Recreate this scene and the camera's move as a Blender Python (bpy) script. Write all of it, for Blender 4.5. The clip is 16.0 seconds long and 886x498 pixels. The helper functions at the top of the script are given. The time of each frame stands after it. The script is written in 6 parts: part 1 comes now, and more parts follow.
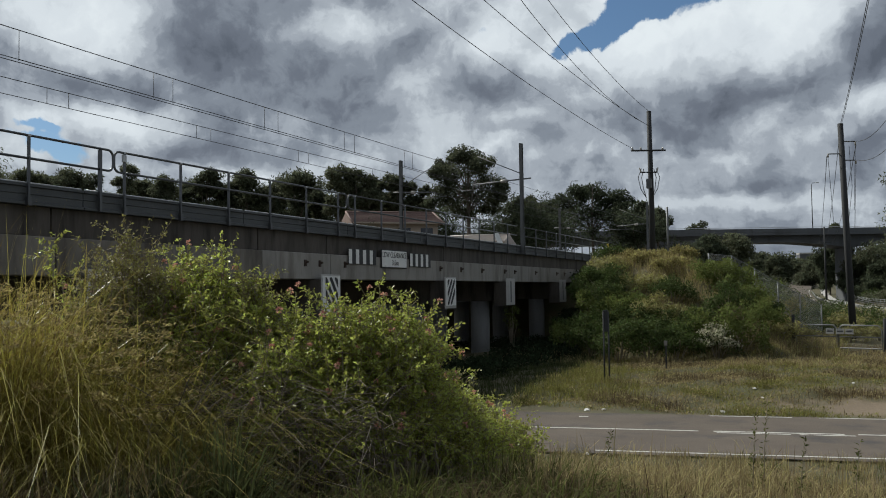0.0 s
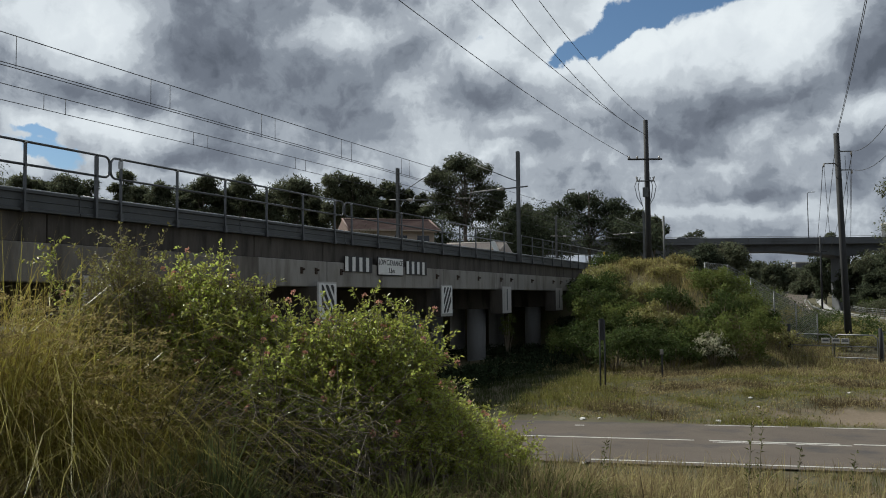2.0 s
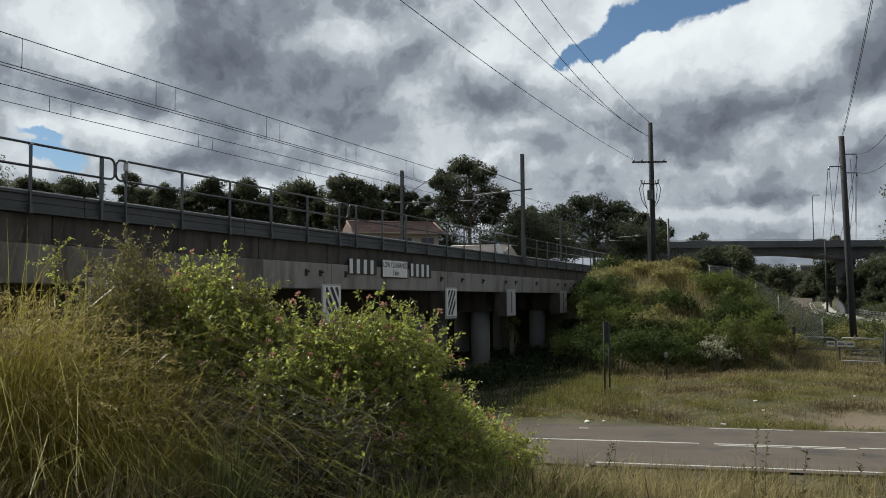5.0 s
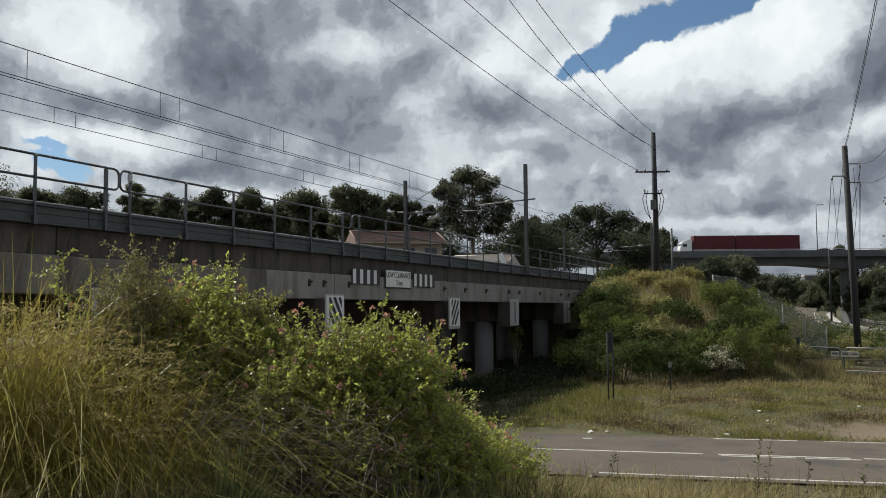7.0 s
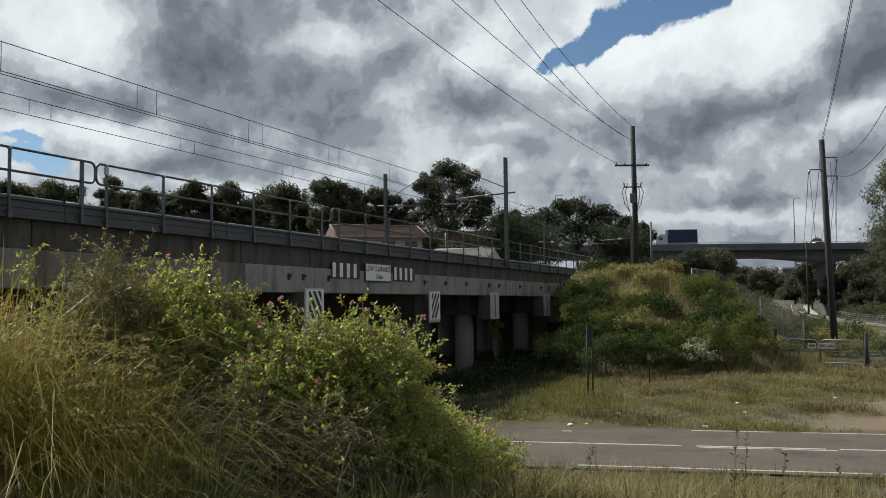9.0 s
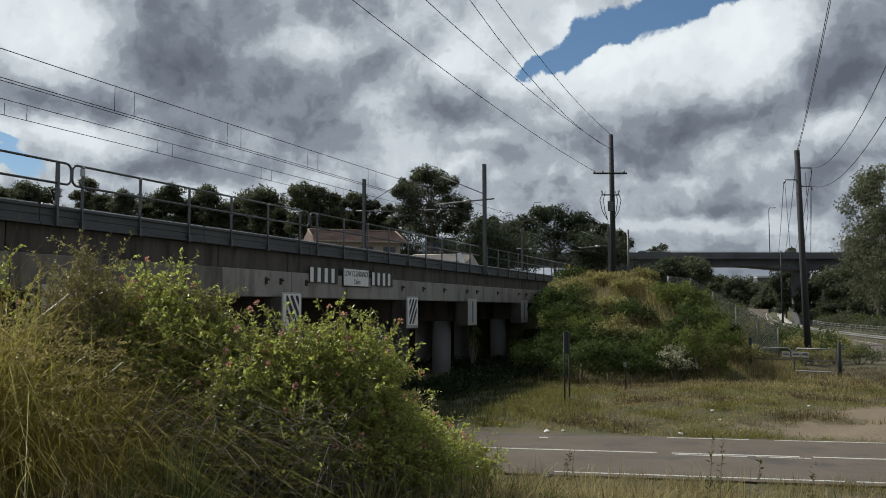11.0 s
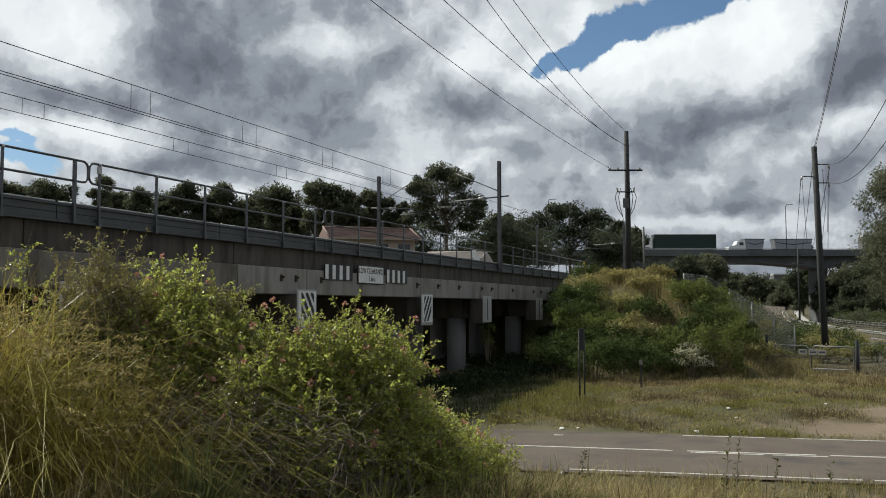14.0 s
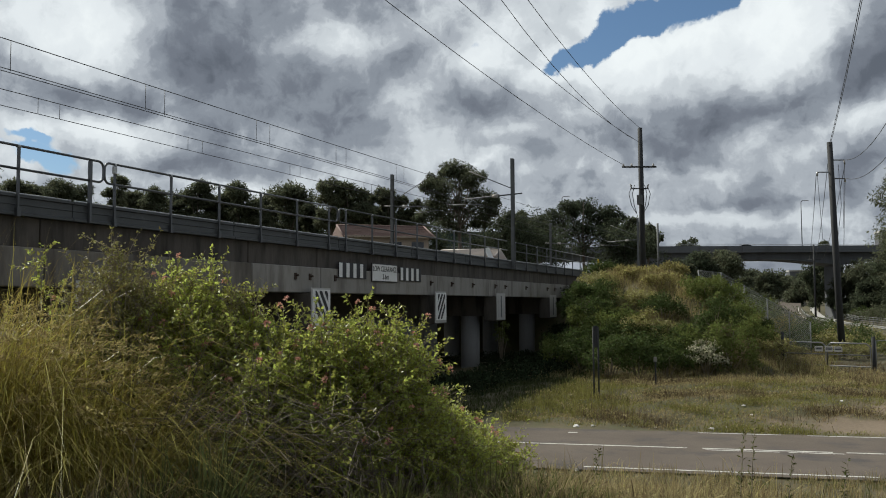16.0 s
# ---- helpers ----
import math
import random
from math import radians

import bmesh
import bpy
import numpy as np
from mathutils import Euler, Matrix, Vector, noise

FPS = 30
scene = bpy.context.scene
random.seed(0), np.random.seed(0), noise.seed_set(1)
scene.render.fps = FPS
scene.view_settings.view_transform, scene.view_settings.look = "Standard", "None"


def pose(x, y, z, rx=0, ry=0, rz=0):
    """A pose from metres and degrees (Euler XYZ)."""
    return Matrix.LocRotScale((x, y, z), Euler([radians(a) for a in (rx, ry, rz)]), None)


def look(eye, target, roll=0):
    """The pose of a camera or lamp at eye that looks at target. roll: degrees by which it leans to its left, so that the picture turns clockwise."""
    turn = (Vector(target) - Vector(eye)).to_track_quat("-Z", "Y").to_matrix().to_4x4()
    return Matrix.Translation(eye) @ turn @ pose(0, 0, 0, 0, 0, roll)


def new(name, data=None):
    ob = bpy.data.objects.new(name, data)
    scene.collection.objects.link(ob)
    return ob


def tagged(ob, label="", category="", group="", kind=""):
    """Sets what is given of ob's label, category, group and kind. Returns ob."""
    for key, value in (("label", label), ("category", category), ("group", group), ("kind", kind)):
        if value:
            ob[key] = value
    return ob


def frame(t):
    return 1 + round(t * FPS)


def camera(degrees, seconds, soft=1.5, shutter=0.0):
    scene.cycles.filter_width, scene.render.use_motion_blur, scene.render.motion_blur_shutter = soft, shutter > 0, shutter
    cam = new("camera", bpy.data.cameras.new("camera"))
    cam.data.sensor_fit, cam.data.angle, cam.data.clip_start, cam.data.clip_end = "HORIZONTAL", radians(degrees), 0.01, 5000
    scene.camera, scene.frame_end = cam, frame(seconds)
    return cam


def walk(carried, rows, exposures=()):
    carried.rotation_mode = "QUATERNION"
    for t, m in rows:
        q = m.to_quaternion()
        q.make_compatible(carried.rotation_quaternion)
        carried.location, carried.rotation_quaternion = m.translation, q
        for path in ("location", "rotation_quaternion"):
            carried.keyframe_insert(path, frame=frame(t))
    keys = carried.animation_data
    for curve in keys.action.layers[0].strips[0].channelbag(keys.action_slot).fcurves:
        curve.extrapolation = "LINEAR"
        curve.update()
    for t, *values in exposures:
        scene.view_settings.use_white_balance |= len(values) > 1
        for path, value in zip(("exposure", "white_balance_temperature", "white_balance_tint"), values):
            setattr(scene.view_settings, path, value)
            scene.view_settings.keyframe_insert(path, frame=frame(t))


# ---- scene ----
cam = camera(52.4, 16.0, soft=1.0)

# seconds, eye (x, y, z), yaw, pitch, roll
PATH = (
    (0.0, -0.002, -0.003, 3.494, 23.610, 2.694, 0.801),
    (0.5, -0.006, 0.015, 3.481, 23.424, 2.704, 0.694),
    (1.0, -0.007, -0.009, 3.493, 23.268, 2.679, 0.342),
    (1.5, -0.008, -0.005, 3.499, 23.149, 2.747, 0.417),
    (2.0, -0.002, 0.001, 3.506, 23.374, 3.170, 0.556),
    (2.5, 0.002, -0.010, 3.499, 23.431, 3.340, 0.487),
    (3.0, 0.008, -0.003, 3.500, 23.416, 3.203, 0.458),
    (5.5, -0.011, 0.005, 3.500, 23.851, 3.466, 0.454),
    (6.0, -0.004, -0.009, 3.505, 24.208, 3.786, 0.362),
    (6.5, -0.004, -0.002, 3.505, 23.977, 3.942, 0.549),
    (7.0, 0.008, -0.016, 3.507, 23.859, 3.964, 0.482),
    (7.5, 0.005, -0.005, 3.503, 23.716, 3.886, 0.430),
    (8.0, -0.007, 0.009, 3.507, 23.456, 3.622, 0.308),
    (8.5, 0.010, 0.004, 3.509, 22.644, 3.553, 0.337),
    (9.0, 0.017, 0.023, 3.504, 22.634, 3.544, 0.649),
    (9.5, 0.016, 0.030, 3.502, 22.367, 2.906, 0.658),
    (10.0, -0.001, 0.018, 3.498, 21.696, 3.285, 0.511),
    (12.3, 0.012, 0.006, 3.509, 21.110, 4.182, 0.066),
    (12.5, 0.009, -0.004, 3.508, 21.449, 4.201, 0.074),
    (13.0, 0.009, 0.013, 3.504, 22.261, 4.134, 0.262),
    (13.5, 0.019, 0.006, 3.506, 22.454, 3.873, 0.333),
    (14.0, 0.001, 0.021, 3.500, 22.134, 3.735, 0.137),
    (14.5, 0.013, 0.002, 3.509, 22.124, 3.749, -0.172),
    (15.0, 0.001, 0.013, 3.522, 22.573, 3.813, 0.268),
    (15.5, 0.010, -0.001, 3.505, 22.816, 3.855, 0.476),
    (16.0, 0.009, 0.005, 3.505, 23.009, 3.586, 0.314),
)
EXPOSURE = [(t, stops, kelvin, 5.0) for t, stops, kelvin in (
    (0.0, -0.19, 6120.0), (1.0, -0.18, 6120.0), (2.5, -0.12, 6180.0), (5.5, -0.05, 6280.0), (7.0, 0.02, 6330.0), (9.0, -0.02, 6300.0),
    (9.6, -0.18, 6150.0), (10.1, -0.2, 6120.0), (12.4, 0.08, 6380.0), (14.0, 0.06, 6380.0), (16.0, -0.03, 6300.0))]
walk(cam, [(t, pose(x, y, z, 90 + p, r, w)) for t, x, y, z, w, p, r in PATH], EXPOSURE)

# ---------------------------------------------------------------- sky and sun
SUN_AZ, SUN_EL = -76.0, 42.0          # degrees right of +y, and above the horizon


def heading(az, el=0.0):
    a, e = radians(az), radians(el)
    return Vector((math.sin(a) * math.cos(e), math.cos(a) * math.cos(e), math.sin(e)))


def build_world():
    w = bpy.data.worlds.new("cloudy_sky")
    scene.world = w
    w.use_nodes = True
    nt = w.node_tree
    nt.nodes.clear()
    N, L = nt.nodes.new, nt.links.new

    def math_node(op, a, b=None, c=None, clamp=False):
        n = N("ShaderNodeMath")
        n.operation, n.use_clamp = op, clamp
        for i, v in enumerate((a, b, c)):
            if v is None:
                continue
            if isinstance(v, (int, float)):
                n.inputs[i].default_value = v
            else:
                L(v, n.inputs[i])
        return n.outputs[0]

    def noise_node(vec, scale, detail, rough, distort=0.0):
        n = N("ShaderNodeTexNoise")
        n.inputs["Scale"].default_value, n.inputs["Detail"].default_value = scale, detail
        n.inputs["Roughness"].default_value, n.inputs["Distortion"].default_value = rough, distort
        L(vec, n.inputs["Vector"])
        return n.outputs["Fac"]

    def ramp(fac, stops):
        n = N("ShaderNodeValToRGB")
        n.color_ramp.interpolation = "EASE"
        while len(n.color_ramp.elements) < len(stops):
            n.color_ramp.elements.new(0.5)
        for e, (p, c) in zip(n.color_ramp.elements, stops):
            e.position, e.color = p, (*c, 1)
        L(fac, n.inputs[0])
        return n.outputs["Color"]

    way = N("ShaderNodeTexCoord").outputs["Generated"]
    sep = N("ShaderNodeSeparateXYZ")
    L(way, sep.inputs[0])
    dx, dy, dz = sep.outputs
    # the cloud deck: a flat layer seen in perspective
    low = math_node("ADD", math_node("MAXIMUM", dz, 0.0), 0.16)
    comb = N("ShaderNodeCombineXYZ")
    L(math_node("DIVIDE", dx, low), comb.inputs[0])
    L(math_node("DIVIDE", dy, low), comb.inputs[1])
    deck = comb.outputs[0]

    def warped(vec, scale, detail, amount):
        """Directions pushed about by noise, so that cloud edges billow."""
        n = N("ShaderNodeTexNoise")
        n.inputs["Scale"].default_value, n.inputs["Detail"].default_value, n.inputs["Roughness"].default_value = scale, detail, 0.55
        L(way, n.inputs["Vector"])
        m = N("ShaderNodeVectorMath")
        m.operation = "MULTIPLY_ADD"
        L(n.outputs["Color"], m.inputs[0])
        m.inputs[1].default_value = (amount,) * 3
        L(vec, m.inputs[2])
        o = N("ShaderNodeVectorMath")
        o.operation = "SUBTRACT"
        L(m.outputs[0], o.inputs[0])
        o.inputs[1].default_value = (amount * 0.5,) * 3
        return o.outputs[0]

    ragged = warped(warped(way, 9.0, 3.0, 0.05), 38.0, 6.0, 0.02)

    def lobe(vec, az, el, wide, tall, tilt=0.0):
        """A soft patch of the cloud deck round one direction."""
        f = heading(az, el)
        r = Vector((math.cos(radians(az)), -math.sin(radians(az)), 0))
        u = r.cross(f)
        t = radians(tilt)
        r, u = r * math.cos(t) + u * math.sin(t), u * math.cos(t) - r * math.sin(t)
        m = N("ShaderNodeMapping")
        m.vector_type = "TEXTURE"
        m.inputs["Location"].default_value = f
        m.inputs["Rotation"].default_value = Matrix((r, u, f)).transposed().to_euler()
        m.inputs["Scale"].default_value = (math.tan(radians(wide)), math.tan(radians(tall)), 0.5)
        L(vec, m.inputs["Vector"])
        n = N("ShaderNodeVectorMath")
        n.operation = "DOT_PRODUCT"
        L(m.outputs[0], n.inputs[0])
        L(m.outputs[0], n.inputs[1])
        return math_node("POWER", 0.368, n.outputs["Value"])

    def after(value):
        """The ragged directions, reckoned only once value is known: it keeps the shader's working memory small."""
        m = N("ShaderNodeVectorMath")
        m.operation = "MULTIPLY_ADD"
        L(value, m.inputs[0])
        m.inputs[1].default_value = (1e-7,) * 3
        L(ragged, m.inputs[2])
        return m.outputs[0]

    mid = noise_node(deck, 1.7, 7.0, 0.52, 0.5)
    lump = noise_node(way, 8.0, 6.0, 0.55, 0.2)
    fine = noise_node(ragged, 24.0, 10.0, 0.6, 0.15)
    puff = math_node("ABSOLUTE", math_node("SUBTRACT", noise_node(ragged, 17.0, 7.0, 0.55, 0.1), 0.5))
    tone = math_node("ADD", 0.6, 0.0)
    for layer, gain in ((mid, 0.55), (lump, 0.6), (fine, 0.75)):
        tone = math_node("MULTIPLY_ADD", math_node("SUBTRACT", layer, 0.5), gain, tone)
    tone = math_node("MULTIPLY_ADD", puff, -0.9, tone)
    for masses in (PALE_CLOUD, HEAPED_CLOUD, LOW_CLOUD, GREY_CLOUD, GREY_UNDERSIDE):
        for *where, gain in masses:
            tone = math_node("MULTIPLY_ADD", lobe(after(tone), *where), gain, tone)
    hole = math_node("MULTIPLY", tone, 1e-6)
    rim = hole
    for az, el, wide, tall, tilt, gain in HOLES:
        hole = math_node("MULTIPLY_ADD", lobe(after(rim), az, el, wide, tall, tilt), gain, hole)
        rim = math_node("MAXIMUM", rim, lobe(after(hole), az, el, wide * 1.4 + 0.5, tall * 1.6 + 0.6, tilt))
    tone = math_node("MULTIPLY_ADD", rim, 0.22, tone)
    cloud = ramp(math_node("MULTIPLY", tone, 0.72), ((0.0, (0.125, 0.138, 0.17)), (0.15, (0.18, 0.195, 0.235)), (0.3, (0.27, 0.29, 0.335)),
                 (0.43, (0.42, 0.44, 0.485)), (0.58, (0.63, 0.65, 0.685)), (0.76, (0.82, 0.835, 0.86)), (1.0, (0.93, 0.94, 0.95))))
    # holes in the deck, where the blue shows
    hole = math_node("MULTIPLY_ADD", math_node("SUBTRACT", fine, 0.5), 1.5, hole)
    hole = math_node("MULTIPLY_ADD", puff, 1.2, math_node("SUBTRACT", hole, 0.1))
    hole = ramp(hole, ((0.38, (0, 0, 0)), (0.66, (1, 1, 1))))
    sky = N("ShaderNodeTexSky")
    sky.sky_type, sky.sun_disc = "NISHITA", False
    sky.dust_density, sky.ozone_density = 0.3, 4.0
    sky.sun_elevation, sky.sun_rotation = radians(SUN_EL), radians(SUN_AZ)
    blue = N("ShaderNodeVectorMath")
    blue.operation = "SCALE"
    L(sky.outputs[0], blue.inputs[0])
    blue.inputs["Scale"].default_value = 0.08
    mix = N("ShaderNodeMix")
    mix.data_type = "RGBA"
    L(hole, mix.inputs["Factor"])
    L(cloud, mix.inputs["A"])
    L(blue.outputs[0], mix.inputs["B"])
    bg = N("ShaderNodeBackground")
    bg.inputs["Strength"].default_value = 1.0
    L(mix.outputs["Result"], bg.inputs["Color"])
    out = N("ShaderNodeOutputWorld")
    L(bg.outputs[0], out.inputs["Surface"])


# cloud masses and gaps: az, el, half widths across and up, tilt (degrees), gain
PALE_CLOUD = (
    (-47, 17, 3.6, 1.44, 0, 0.45),
    (-43.6, 16.8, 2.52, 1.98, 0, 0.4),
    (-48.3, 15.4, 1.8, 1.08, 0, 0.2),
    (-44.5, 14.3, 2.16, 0.9, -10, 0.15),
    (-44.7, 10.9, 5.39, 0.79, 5, 0.4),
    (-42.5, 10, 2.52, 0.9, 0, 0.35),
    (-30.1, 16.4, 1.8, 0.93, 0, 0.35),
    (-25.2, 12.5, 2.16, 1.08, 20, 0.22),
    (-23.6, 10.4, 2.16, 1.44, 0, 0.3),
    (-27.4, 9.6, 2.52, 0.9, 0, 0.1),
    (-33, 7.6, 5.75, 0.79, 0, 0.25),
    (-38.2, 7.7, 4.32, 0.36, 0, 0.3),
    (-29.1, 8.4, 2.16, 0.72, 0, 0.2),
    (-22.5, 18.5, 1.8, 1.08, 0, 0.15),
)
HEAPED_CLOUD = (
    (-17.9, 17.7, 2.88, 1.8, 0, 0.25),
    (-13.1, 18, 1.01, 1.44, 0, 0.35),
    (-20.5, 15, 2.16, 0.9, 10, 0.4),
    (-16.1, 14, 2.52, 0.79, 0, 0.3),
    (-12.2, 15, 2.16, 1.62, 0, 0.45),
    (-9.7, 15.2, 2.16, 1.62, 0, 0.45),
    (-7.3, 15.7, 2.52, 1.8, 10, 0.45),
    (-4.3, 16.3, 2.52, 1.98, 15, 0.4),
    (-1.6, 16.2, 2.52, 2.16, 0, 0.4),
    (0.6, 16.6, 2.16, 1.8, 0, 0.25),
    (-3, 14.4, 2.88, 0.9, 10, 0.2),
)
LOW_CLOUD = (
    (-14.3, 12.1, 2.52, 0.72, 0, 0.18),
    (-18, 10.6, 2.16, 0.65, 0, 0.3),
    (-19.8, 9.2, 1.44, 0.5, 0, 0.4),
    (-14.4, 8.7, 2.16, 0.9, 0, 0.25),
    (-17.6, 8.1, 1.44, 0.72, 0, 0.2),
    (-3.4, 9.7, 1.8, 0.9, 20, 0.22),
    (3.5, 10.8, 1.8, 0.79, 10, 0.4),
    (0.4, 9.9, 2.16, 0.65, 20, 0.25),
    (-1.8, 8.3, 3.24, 0.65, 10, 0.22),
    (-6.1, 7.5, 2.16, 0.72, 0, 0.18),
    (-7.4, 5.3, 4.32, 0.5, 0, 0.22),
    (-0.9, 4.9, 5.39, 0.58, 0, 0.2),
    (2.2, 6.8, 2.16, 0.72, 0, 0.15),
)
GREY_CLOUD = (
    (-37.7, 16.6, 3.96, 2.52, -10, -0.28),
    (-33.2, 17.4, 1.8, 1.08, 0, -0.2),
    (-39.3, 13.8, 3.24, 1.44, -15, -0.15),
    (-34.2, 13.8, 3.6, 1.44, 0, -0.18),
    (-27.4, 18.3, 1.8, 1.26, 0, -0.22),
    (-26, 15.1, 2.16, 1.01, 0, -0.22),
    (-30.3, 13.9, 2.16, 1.08, 0, -0.2),
    (-28.8, 11.4, 4.32, 1.01, -8, -0.25),
    (-35.9, 11.3, 2.52, 0.9, 0, -0.12),
    (-45.4, 12.8, 3.96, 0.72, -8, -0.25),
    (-38.2, 8.9, 2.88, 1.01, 5, -0.3),
    (-33.7, 8.9, 2.16, 0.54, 0, -0.15),
    (-22, 17.2, 1.44, 1.44, 0, -0.15),
    (-20.1, 12.5, 2.52, 0.9, 0, -0.28),
    (-22.3, 13.8, 1.44, 1.08, 0, -0.2),
)
GREY_UNDERSIDE = (
    (-15.1, 13.5, 1.44, 0.65, 0, -0.1),
    (-10.8, 10.2, 3.24, 1.08, 15, -0.3),
    (-7, 10.3, 2.88, 1.26, 20, -0.3),
    (-8.8, 9, 2.16, 0.65, 0, -0.2),
    (-3.7, 11.3, 2.88, 0.86, 25, -0.22),
    (-0.1, 12.2, 3.24, 1.01, 18, -0.3),
    (3.3, 13.2, 2.52, 1.08, 10, -0.32),
    (3.9, 15.6, 1.8, 1.44, 0, -0.22),
    (1.8, 14.9, 1.44, 0.9, 0, -0.12),
    (-3.5, 6, 3.96, 0.36, 3, -0.25),
    (2.2, 8.4, 2.16, 0.43, 10, -0.15),
    (-5.7, 8.5, 1.44, 0.54, 0, -0.1),
)
HOLES = (
    (-15.8, 14.9, 1.08, 0.43, 20, 1.1),
    (-14.1, 15.5, 1.01, 0.65, 25, 1.1),
    (-12.7, 16.5, 1.26, 0.93, 35, 1.2),
    (-10.8, 17.5, 1.62, 1.08, 20, 1.2),
    (-8.5, 18, 1.8, 1.01, 18, 1.2),
    (-6.1, 18.8, 1.8, 1.01, 25, 1.2),
    (-3.9, 19.8, 2.16, 1.08, 20, 1.2),
    (-47.1, 8.7, 2.6, 0.62, -12, 1.0),
    (-47.9, 9.9, 1.7, 0.28, -6, 0.8),
    (-20.7, 16.1, 1.08, 0.43, 0, 0.55),
)
build_world()
sun = new("sun", bpy.data.lights.new("sun", "SUN"))
sun.data.energy, sun.data.angle, sun.data.color = 4.8, radians(2.0), (1.0, 0.93, 0.82)
sun.matrix_world = look(heading(SUN_AZ, SUN_EL) * 60, (0, 0, 0))

# ---------------------------------------------------------------- materials
def material(name, rgb, rough=0.8, metal=0.0, vary=0.25, scale=3.0, fine=40.0, bump=0.0, stain=None, island=0.0,
             through_light=0.0, spec=0.4, streak=False, obj=0.0):
    """A procedural surface: two scales of mottling, an optional stain colour, and relief."""
    m = bpy.data.materials.new(name)
    m.use_nodes = True
    nt = m.node_tree
    nt.nodes.clear()
    N, L = nt.nodes.new, nt.links.new
    geo = N("ShaderNodeNewGeometry")
    pos = geo.outputs["Position"]
    if streak:
        mp = N("ShaderNodeMapping")
        mp.inputs["Scale"].default_value = (1, 1, 0.2)
        L(pos, mp.inputs["Vector"])
        pos = mp.outputs[0]

    def noise_node(s, d=5.0):
        n = N("ShaderNodeTexNoise")
        n.inputs["Scale"].default_value, n.inputs["Detail"].default_value = s, d
        n.inputs["Roughness"].default_value = 0.6
        L(pos, n.inputs["Vector"])
        return n.outputs["Fac"]

    big, small = noise_node(scale), noise_node(fine, 3.0)
    col = N("ShaderNodeMix")
    col.data_type = "RGBA"
    col.inputs["A"].default_value = (*[c * (1 - vary) for c in rgb], 1)
    col.inputs["B"].default_value = (*[min(c * (1 + vary), 1) for c in rgb], 1)
    add = N("ShaderNodeMath")
    add.operation = "MULTIPLY_ADD"
    L(small, add.inputs[0])
    add.inputs[1].default_value = 0.6
    half = N("ShaderNodeMath")
    half.operation = "MULTIPLY_ADD"
    L(big, half.inputs[0])
    half.inputs[1].default_value, half.inputs[2].default_value = 1.6, -0.6
    L(half.outputs[0], add.inputs[2])
    add.use_clamp = True
    L(add.outputs[0], col.inputs["Factor"])
    out_col = col.outputs["Result"]
    if stain:
        rgb2, lo, hi, s2 = stain
        r = N("ShaderNodeMapRange")
        r.inputs[1].default_value, r.inputs[2].default_value = lo, hi
        L(noise_node(s2, 6.0), r.inputs[0])
        mx = N("ShaderNodeMix")
        mx.data_type = "RGBA"
        L(r.outputs[0], mx.inputs["Factor"])
        L(out_col, mx.inputs["A"])
        mx.inputs["B"].default_value = (*rgb2, 1)
        out_col = mx.outputs["Result"]
    for amount, source in ((island, "geo"), (obj, "obj")):
        if amount:
            rnd = geo.outputs["Random Per Island"] if source == "geo" else N("ShaderNodeObjectInfo").outputs["Random"]
            hsv = N("ShaderNodeHueSaturation")
            for socket, a, b in (("Value", 1 - amount, 1 + amount), ("Hue", 0.5 - amount * 0.05, 0.5 + amount * 0.05)):
                r = N("ShaderNodeMapRange")
                r.inputs[3].default_value, r.inputs[4].default_value = a, b
                L(rnd, r.inputs[0])
                L(r.outputs[0], hsv.inputs[socket])
            L(out_col, hsv.inputs["Color"])
            out_col = hsv.outputs[0]
    p = N("ShaderNodeBsdfPrincipled")
    p.inputs["Roughness"].default_value, p.inputs["Metallic"].default_value = rough, metal
    p.inputs["Specular IOR Level"].default_value = spec
    L(out_col, p.inputs["Base Color"])
    if bump:
        b = N("ShaderNodeBump")
        b.inputs["Strength"].default_value, b.inputs["Distance"].default_value = bump, 0.02
        L(small, b.inputs["Height"])
        L(b.outputs[0], p.inputs["Normal"])
    shader = p.outputs[0]
    if through_light:
        t = N("ShaderNodeBsdfTranslucent")
        L(out_col, t.inputs["Color"])
        mx = N("ShaderNodeMixShader")
        mx.inputs[0].default_value = through_light
        L(shader, mx.inputs[1])
        L(t.outputs[0], mx.inputs[2])
        shader = mx.outputs[0]
    o = N("ShaderNodeOutputMaterial")
    L(shader, o.inputs["Surface"])
    return m


M = {}
M["soil"] = material("dry_soil_and_turf", (0.09, 0.074, 0.036), vary=0.45, scale=0.5, fine=14, bump=0.6,
                     stain=((0.07, 0.07, 0.028), 0.42, 0.62, 1.6))
M["asphalt"] = material("worn_asphalt", (0.122, 0.102, 0.085), rough=0.95, spec=0.2, vary=0.22, scale=0.6, fine=90, bump=0.25,
                        stain=((0.075, 0.07, 0.068), 0.52, 0.7, 0.7))
M["concrete_column"] = material("smooth_column_concrete", (0.2, 0.2, 0.2), vary=0.2, scale=0.9, fine=16, bump=0.2, streak=True, stain=((0.09, 0.088, 0.085), 0.5, 0.72, 1.2))
M["line"] = material("worn_road_paint", (0.55, 0.54, 0.5), rough=0.7, vary=0.25, scale=3, fine=30,
                     stain=((0.14, 0.13, 0.12), 0.58, 0.66, 5.0))
M["concrete"] = material("weathered_concrete", (0.275, 0.262, 0.238), vary=0.25, scale=0.8, fine=20, bump=0.25, streak=True,
                         stain=((0.12, 0.105, 0.09), 0.5, 0.72, 1.7))
